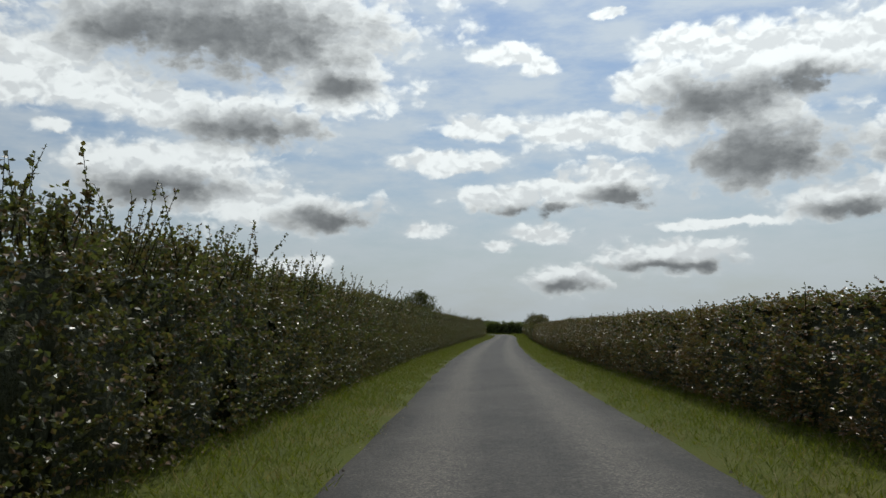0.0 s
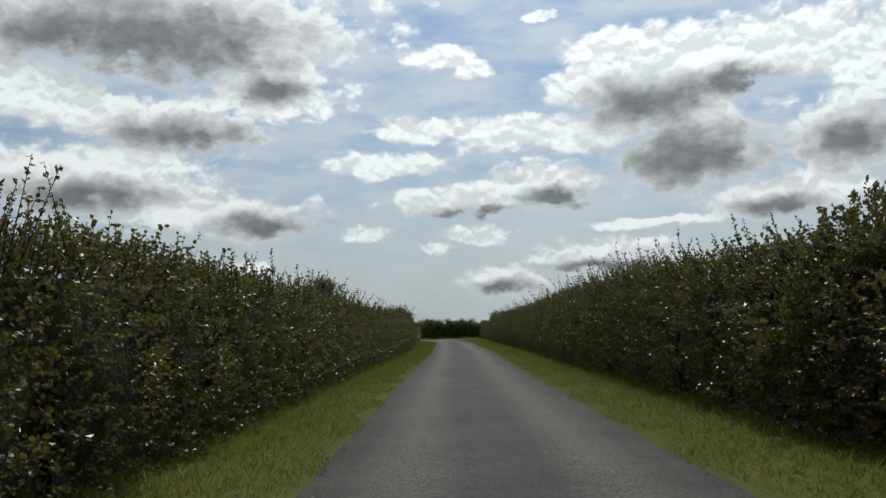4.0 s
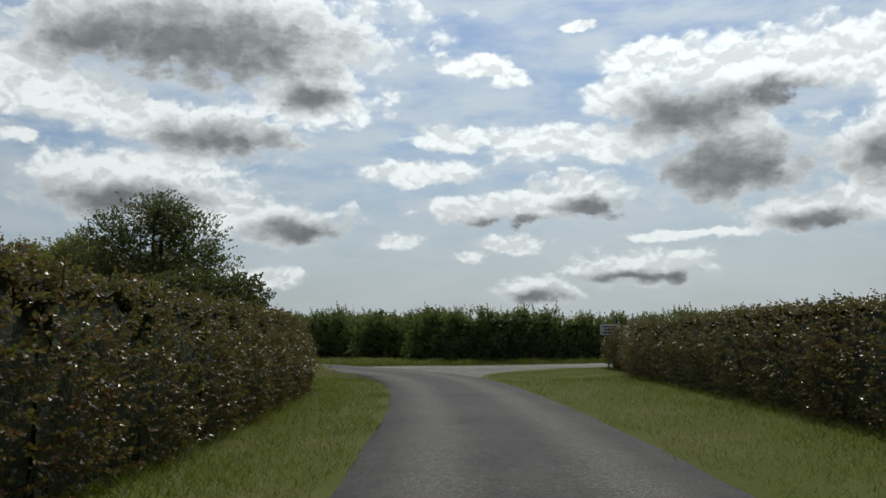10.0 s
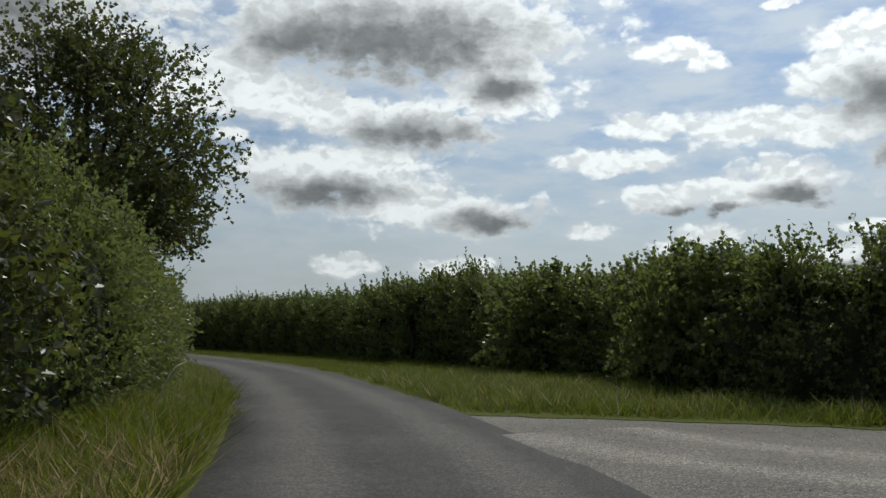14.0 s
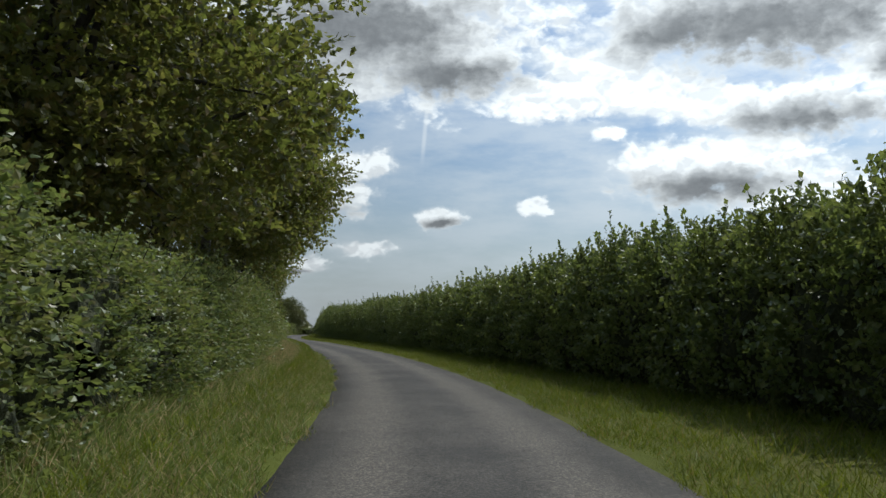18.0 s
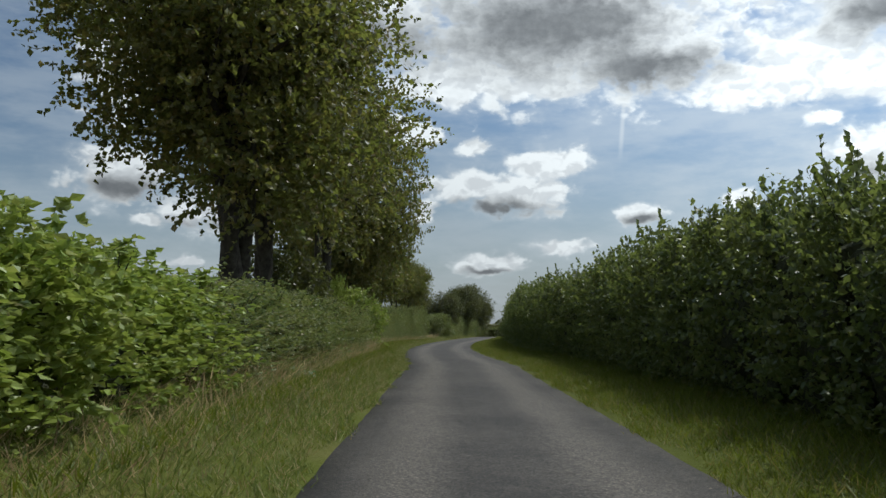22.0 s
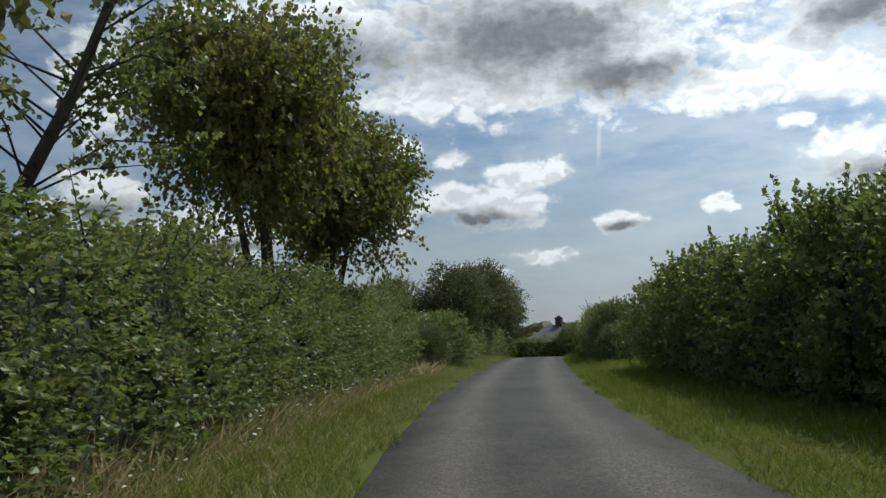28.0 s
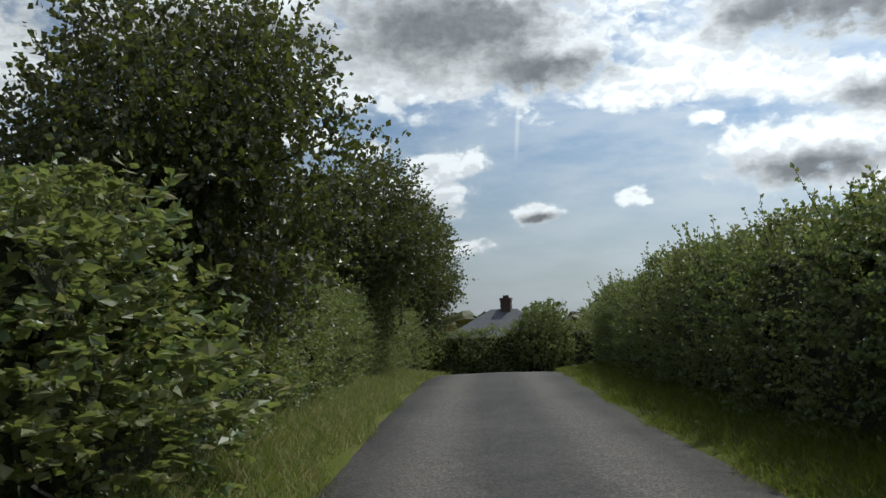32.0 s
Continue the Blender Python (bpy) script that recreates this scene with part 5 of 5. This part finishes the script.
def dry_cane():
    """A bleached bramble cane arching out of the bend hedge."""
    root = empty("dry_cane", Matrix.Translation((-0.28, 198.67, 0.0)), "bleached dry bramble cane arching from the hedge", "cane")
    a, b, c = Vector((-0.28, 198.67, 0.71)), Vector((-0.24, 198.78, 0.83)), Vector((-0.19, 198.95, 0.88))
    base = Vector((a.x, a.y, 0.0))
    bm = bmesh.new()
    tube(bm, [Vector((-0.25, -0.1, 0.05)), a - base, b - base, c - base, c - base + Vector((-0.15, 0.2, 0.02))], [0.009, 0.008, 0.007, 0.005, 0.003], 6)
    part("cane", bm, plain_paint("dry_cane", (0.5, 0.42, 0.3), 0.7), root)
    bm = bmesh.new()
    mid = b - base
    tube(bm, [mid, mid + Vector((-0.05, 0.12, -0.09)), mid + Vector((-0.1, 0.3, -0.12))], [0.005, 0.004, 0.002], 5)
    part("side_shoot", bm, bpy.data.materials["dry_cane"], root)


dry_cane()

# ---- signs, gate, litter, house, far woods ----


def box(bm, size, at, bevel=0.0, turn=None):
    made = bmesh.ops.create_cube(bm, size=1.0)
    m = Matrix.Translation(at) @ (turn or Matrix()) @ Matrix.Diagonal((*size, 1))
    bmesh.ops.transform(bm, matrix=m, verts=made["verts"])
    if bevel:
        edges = list({e for v in made["verts"] for e in v.link_edges})
        bmesh.ops.bevel(bm, geom=edges, offset=bevel, segments=2, affect="EDGES")


def round_bar(bm, a, b, r, sides=10):
    a, b = Vector(a), Vector(b)
    made = bmesh.ops.create_cone(bm, cap_ends=True, segments=sides, radius1=r, radius2=r, depth=(b - a).length)
    bmesh.ops.transform(bm, matrix=Matrix.Translation((a + b) / 2) @ (b - a).to_track_quat("Z", "Y").to_matrix().to_4x4(), verts=made["verts"])


WOOD_GREY = plain_paint("weathered_wood", (0.2, 0.18, 0.15), 0.85, 0.0, 14.0, 0.4)
SIGN_PALE = plain_paint("pale_sign_face", (0.6, 0.6, 0.56), 0.5, 0.0, 6.0, 0.15)
SIGN_DARK = plain_paint("dark_sign_paint", (0.04, 0.045, 0.04), 0.5)
STEEL = plain_paint("galvanised_steel", (0.5, 0.51, 0.52), 0.45, 0.8, 25.0, 0.2)

# footpath fingerpost
x, y = -1.2, 193.9
finger = empty("fingerpost", Matrix.Translation((x, y, -0.05)), "weathered wooden footpath fingerpost with one pale arm", "signpost")
bm = bmesh.new()
box(bm, (0.1, 0.1, 2.4), (0, 0, 1.2), 0.012)
part("post", bm, WOOD_GREY, finger)
bm = bmesh.new()
outline = [(0.06, 0.0), (-0.34, 0.0), (-0.42, 0.065), (-0.34, 0.13), (0.06, 0.13)]
front = [bm.verts.new((px, -0.062, 2.1 + pz)) for px, pz in outline]
back = [bm.verts.new((px, -0.09, 2.1 + pz)) for px, pz in outline]
bm.faces.new(front[::-1])
bm.faces.new(back)
for k in range(5):
    bm.faces.new((front[k], front[(k + 1) % 5], back[(k + 1) % 5], back[k]))
bmesh.ops.recalc_face_normals(bm, faces=bm.faces[:])
arm = part("arm", bm, SIGN_PALE, finger, "pale pointed finger board")
bm = bmesh.new()
for k in range(5):
    box(bm, (0.045, 0.004, 0.05), (-0.25 + k * 0.06, -0.0925, 2.165))
part("lettering", bm, SIGN_DARK, arm, "unreadable dark lettering")

# road sign behind the junction corner
sign = empty("road_sign", Matrix.Translation((13.75, 193.4, -0.03)) @ Matrix.Rotation(radians(6), 4, "Z"), "pale rectangular road sign on a dark post", "sign")
bm = bmesh.new()
round_bar(bm, (0.34, 0.03, 0), (0.34, 0.03, 2.05), 0.038)
part("post", bm, SIGN_DARK, sign)
bm = bmesh.new()
box(bm, (0.78, 0.02, 0.44), (0, -0.02, 1.62), 0.008)
board = part("board", bm, SIGN_PALE, sign, "pale sign board")
bm = bmesh.new()
for k in range(3):
    box(bm, (0.5 - 0.1 * (k % 2), 0.004, 0.05), (-0.03, -0.0325, 1.74 - k * 0.12))
part("lettering", bm, SIGN_DARK, board, "unreadable grey lettering")
bm = bmesh.new()
for k in (-1, 1):
    round_bar(bm, (0.05 + 0.1 * k, 0.0, 0), (0.05 + 0.1 * k, 0.0, 0.75), 0.03)
part("stake", bm, WOOD_GREY, sign)

# field gate
gate = empty("field_gate", Matrix.Translation((-112.0, 300.6, 0.0)) @ Matrix.Rotation(radians(66), 4, "Z"), "galvanised tubular steel field gate standing shut", "gate")
for k, z in enumerate((0.2, 0.38, 0.56, 0.74, 0.92, 1.12)):
    bm = bmesh.new()
    round_bar(bm, (0, 0, z), (7.2, 0, z), 0.028 if k == 5 else 0.02)
    part("bar", bm, STEEL, gate)
for px in (0.0, 2.4, 4.8, 7.2):
    bm = bmesh.new()
    round_bar(bm, (px, 0, 0.1), (px, 0, 1.14), 0.026)
    part("upright", bm, STEEL, gate)
bm = bmesh.new()
round_bar(bm, (0, 0.03, 1.1), (2.4, 0.03, 0.2), 0.018)
part("brace", bm, STEEL, gate)
for px in (-0.25, 7.45):
    post = tagged(new("gate_post"), "stout weathered wooden gate post", "post")
    post.matrix_world = gate.matrix_world @ Matrix.Translation((px, 0, 0))
    bm = bmesh.new()
    box(bm, (0.13, 0.13, 1.3), (0, 0, 0.6), 0.015)
    part("shaft", bm, WOOD_GREY, post)

# litter on the verge: a white and green bag, half flattened
def litter():
    rng = random.Random(77)
    bm = bmesh.new()
    bmesh.ops.create_icosphere(bm, subdivisions=3, radius=0.5)
    for v in bm.verts:
        n = noise.noise(v.co * 5.0) * 0.22 + noise.noise(v.co * 11.0) * 0.1
        v.co = Vector((v.co.x * 1.0, v.co.y * 0.62, max(v.co.z, -0.3) * 0.42)) * (1 + n)
    low = min(v.co.z for v in bm.verts)
    for v in bm.verts:
        v.co.z -= low
    root = empty("litter_bag", Matrix.Translation((-51.45, 260.0, 0.3)) @ Matrix.Rotation(0.7, 4, "Z") @ Matrix.Diagonal((0.45, 0.45, 0.45, 1)), "crumpled pale green plastic bag on the verge", "litter")
    part("bag", bm, plain_paint("white_plastic", (0.45, 0.62, 0.5), 0.35, 0.0, 18.0, 0.1), root)
    bm = bmesh.new()
    tube(bm, [Vector((0.42 + 0.12 * math.cos(k * 0.55), 0.1, 0.2 + 0.12 * math.sin(k * 0.55))) for k in range(7)], [0.018] * 7, 6)
    part("handle", bm, plain_paint("green_plastic", (0.05, 0.35, 0.12), 0.4), root, "green carrying loop")
    bm = bmesh.new()
    box(bm, (0.5, 0.3, 0.03), (-0.1, 0.0, 0.33), 0.01)
    part("flap", bm, bpy.data.materials["green_plastic"], root, "green top flap")


litter()


def bungalow():
    m = Matrix.Translation((-127.9, 346.0, -2.5)) @ Matrix.Rotation(radians(24), 4, "Z") @ Matrix.Diagonal((0.8, 0.8, 0.95, 1))
    root = empty("bungalow", m, "small bungalow with a grey hipped slate roof in the dip", "house")
    brick = plain_paint("rendered_wall", (0.45, 0.42, 0.37), 0.85, 0.0, 3.0)
    slate = plain_paint("grey_slate", (0.11, 0.11, 0.115), 0.75, 0.0, 5.0, 0.35)
    bm = bmesh.new()
    box(bm, (9.0, 7.0, 2.7), (0, 0, 1.35))
    wall = part("wall", bm, brick, root)
    bm = bmesh.new()
    rim = [bm.verts.new(c) for c in ((-4.9, -3.9, 2.6), (4.9, -3.9, 2.6), (4.9, 3.9, 2.6), (-4.9, 3.9, 2.6))]
    ridge = [bm.verts.new(c) for c in ((-1.0, 0, 4.9), (1.0, 0, 4.9))]
    bm.faces.new((rim[0], rim[1], ridge[1], ridge[0]))
    bm.faces.new((rim[1], rim[2], ridge[1]))
    bm.faces.new((rim[2], rim[3], ridge[0], ridge[1]))
    bm.faces.new((rim[3], rim[0], ridge[0]))
    bm.faces.new(rim[::-1])
    roof = part("roof", bm, slate, root, "grey slate hipped roof")
    bm = bmesh.new()
    box(bm, (0.75, 0.6, 1.2), (0.2, 0, 5.0), 0.02)
    box(bm, (0.85, 0.7, 0.14), (0.2, 0, 5.5), 0.02)
    chimney = part("chimney", bm, plain_paint("chimney_brick", (0.075, 0.05, 0.042), 0.85), roof, "dark brick chimney")
    for px in (0.2,):
        bm = bmesh.new()
        round_bar(bm, (px, 0, 5.55), (px, 0, 5.75), 0.22)
        part("chimney_pot", bm, bpy.data.materials["chimney_brick"], roof)
    for px in (-2.6, 2.4):
        window = part("window", window_bm(px), plain_paint("white_frame", (0.7, 0.7, 0.68), 0.5), root)


def window_bm(px):
    bm = bmesh.new()
    for size, at in (((1.4, 0.06, 0.08), (px, -3.52, 2.1)), ((1.4, 0.06, 0.08), (px, -3.52, 1.1)), ((0.08, 0.06, 1.0), (px - 0.66, -3.52, 1.6)), ((0.08, 0.06, 1.0), (px + 0.66, -3.52, 1.6)), ((0.06, 0.06, 1.0), (px, -3.52, 1.6))):
        box(bm, size, at, 0.005)
    return bm


bungalow()


def far_woods():
    """Lines of distant trees along the field edges, one mesh."""
    rng = np.random.default_rng(91)
    pieces = []
    for (ax, ay), (bx, by), tall in (((-520.0, 470.0), (-250.0, 640.0), 9.0), ((-600.0, 330.0), (-530.0, 460.0), 8.0), ((-40.0, 640.0), (260.0, 560.0), 10.0), ((260.0, 520.0), (420.0, 300.0), 9.0)):
        n = 60
        for k in range(n):
            c = np.array([ax + (bx - ax) * k / n, ay + (by - ay) * k / n, 0.0]) + rng.normal(0, 4.0, 3) * (1, 1, 0)
            h = tall * rng.uniform(0.35, 1.0)
            w = rng.uniform(4, 8)

            def lump(u, v, c=c, h=h, w=w):
                a, b = u * 6.2832, v * 3.1416
                q = np.stack((np.cos(a) * np.sin(b), np.sin(a) * np.sin(b), -np.cos(b)), 1)
                k = 1 + 0.25 * np.sin(q[:, 0] * 7 + c[0]) * np.sin(q[:, 2] * 6 + c[1]) + rng.normal(0, 0.08, len(u))
                return c + (0, 0, h * 0.4 - 2) + q * k[:, None] * (w, w, h * 0.6)
            pieces.append((lump_grid(lump, 9, 11), 0))
    v, f, _ = joined(*pieces)
    return tagged(new("far_woods", mesh_of("far_woods", v, f, [LEAF_TREE])), "dark line of distant trees beyond the fields", "trees", kind="stuff")


far_woods()
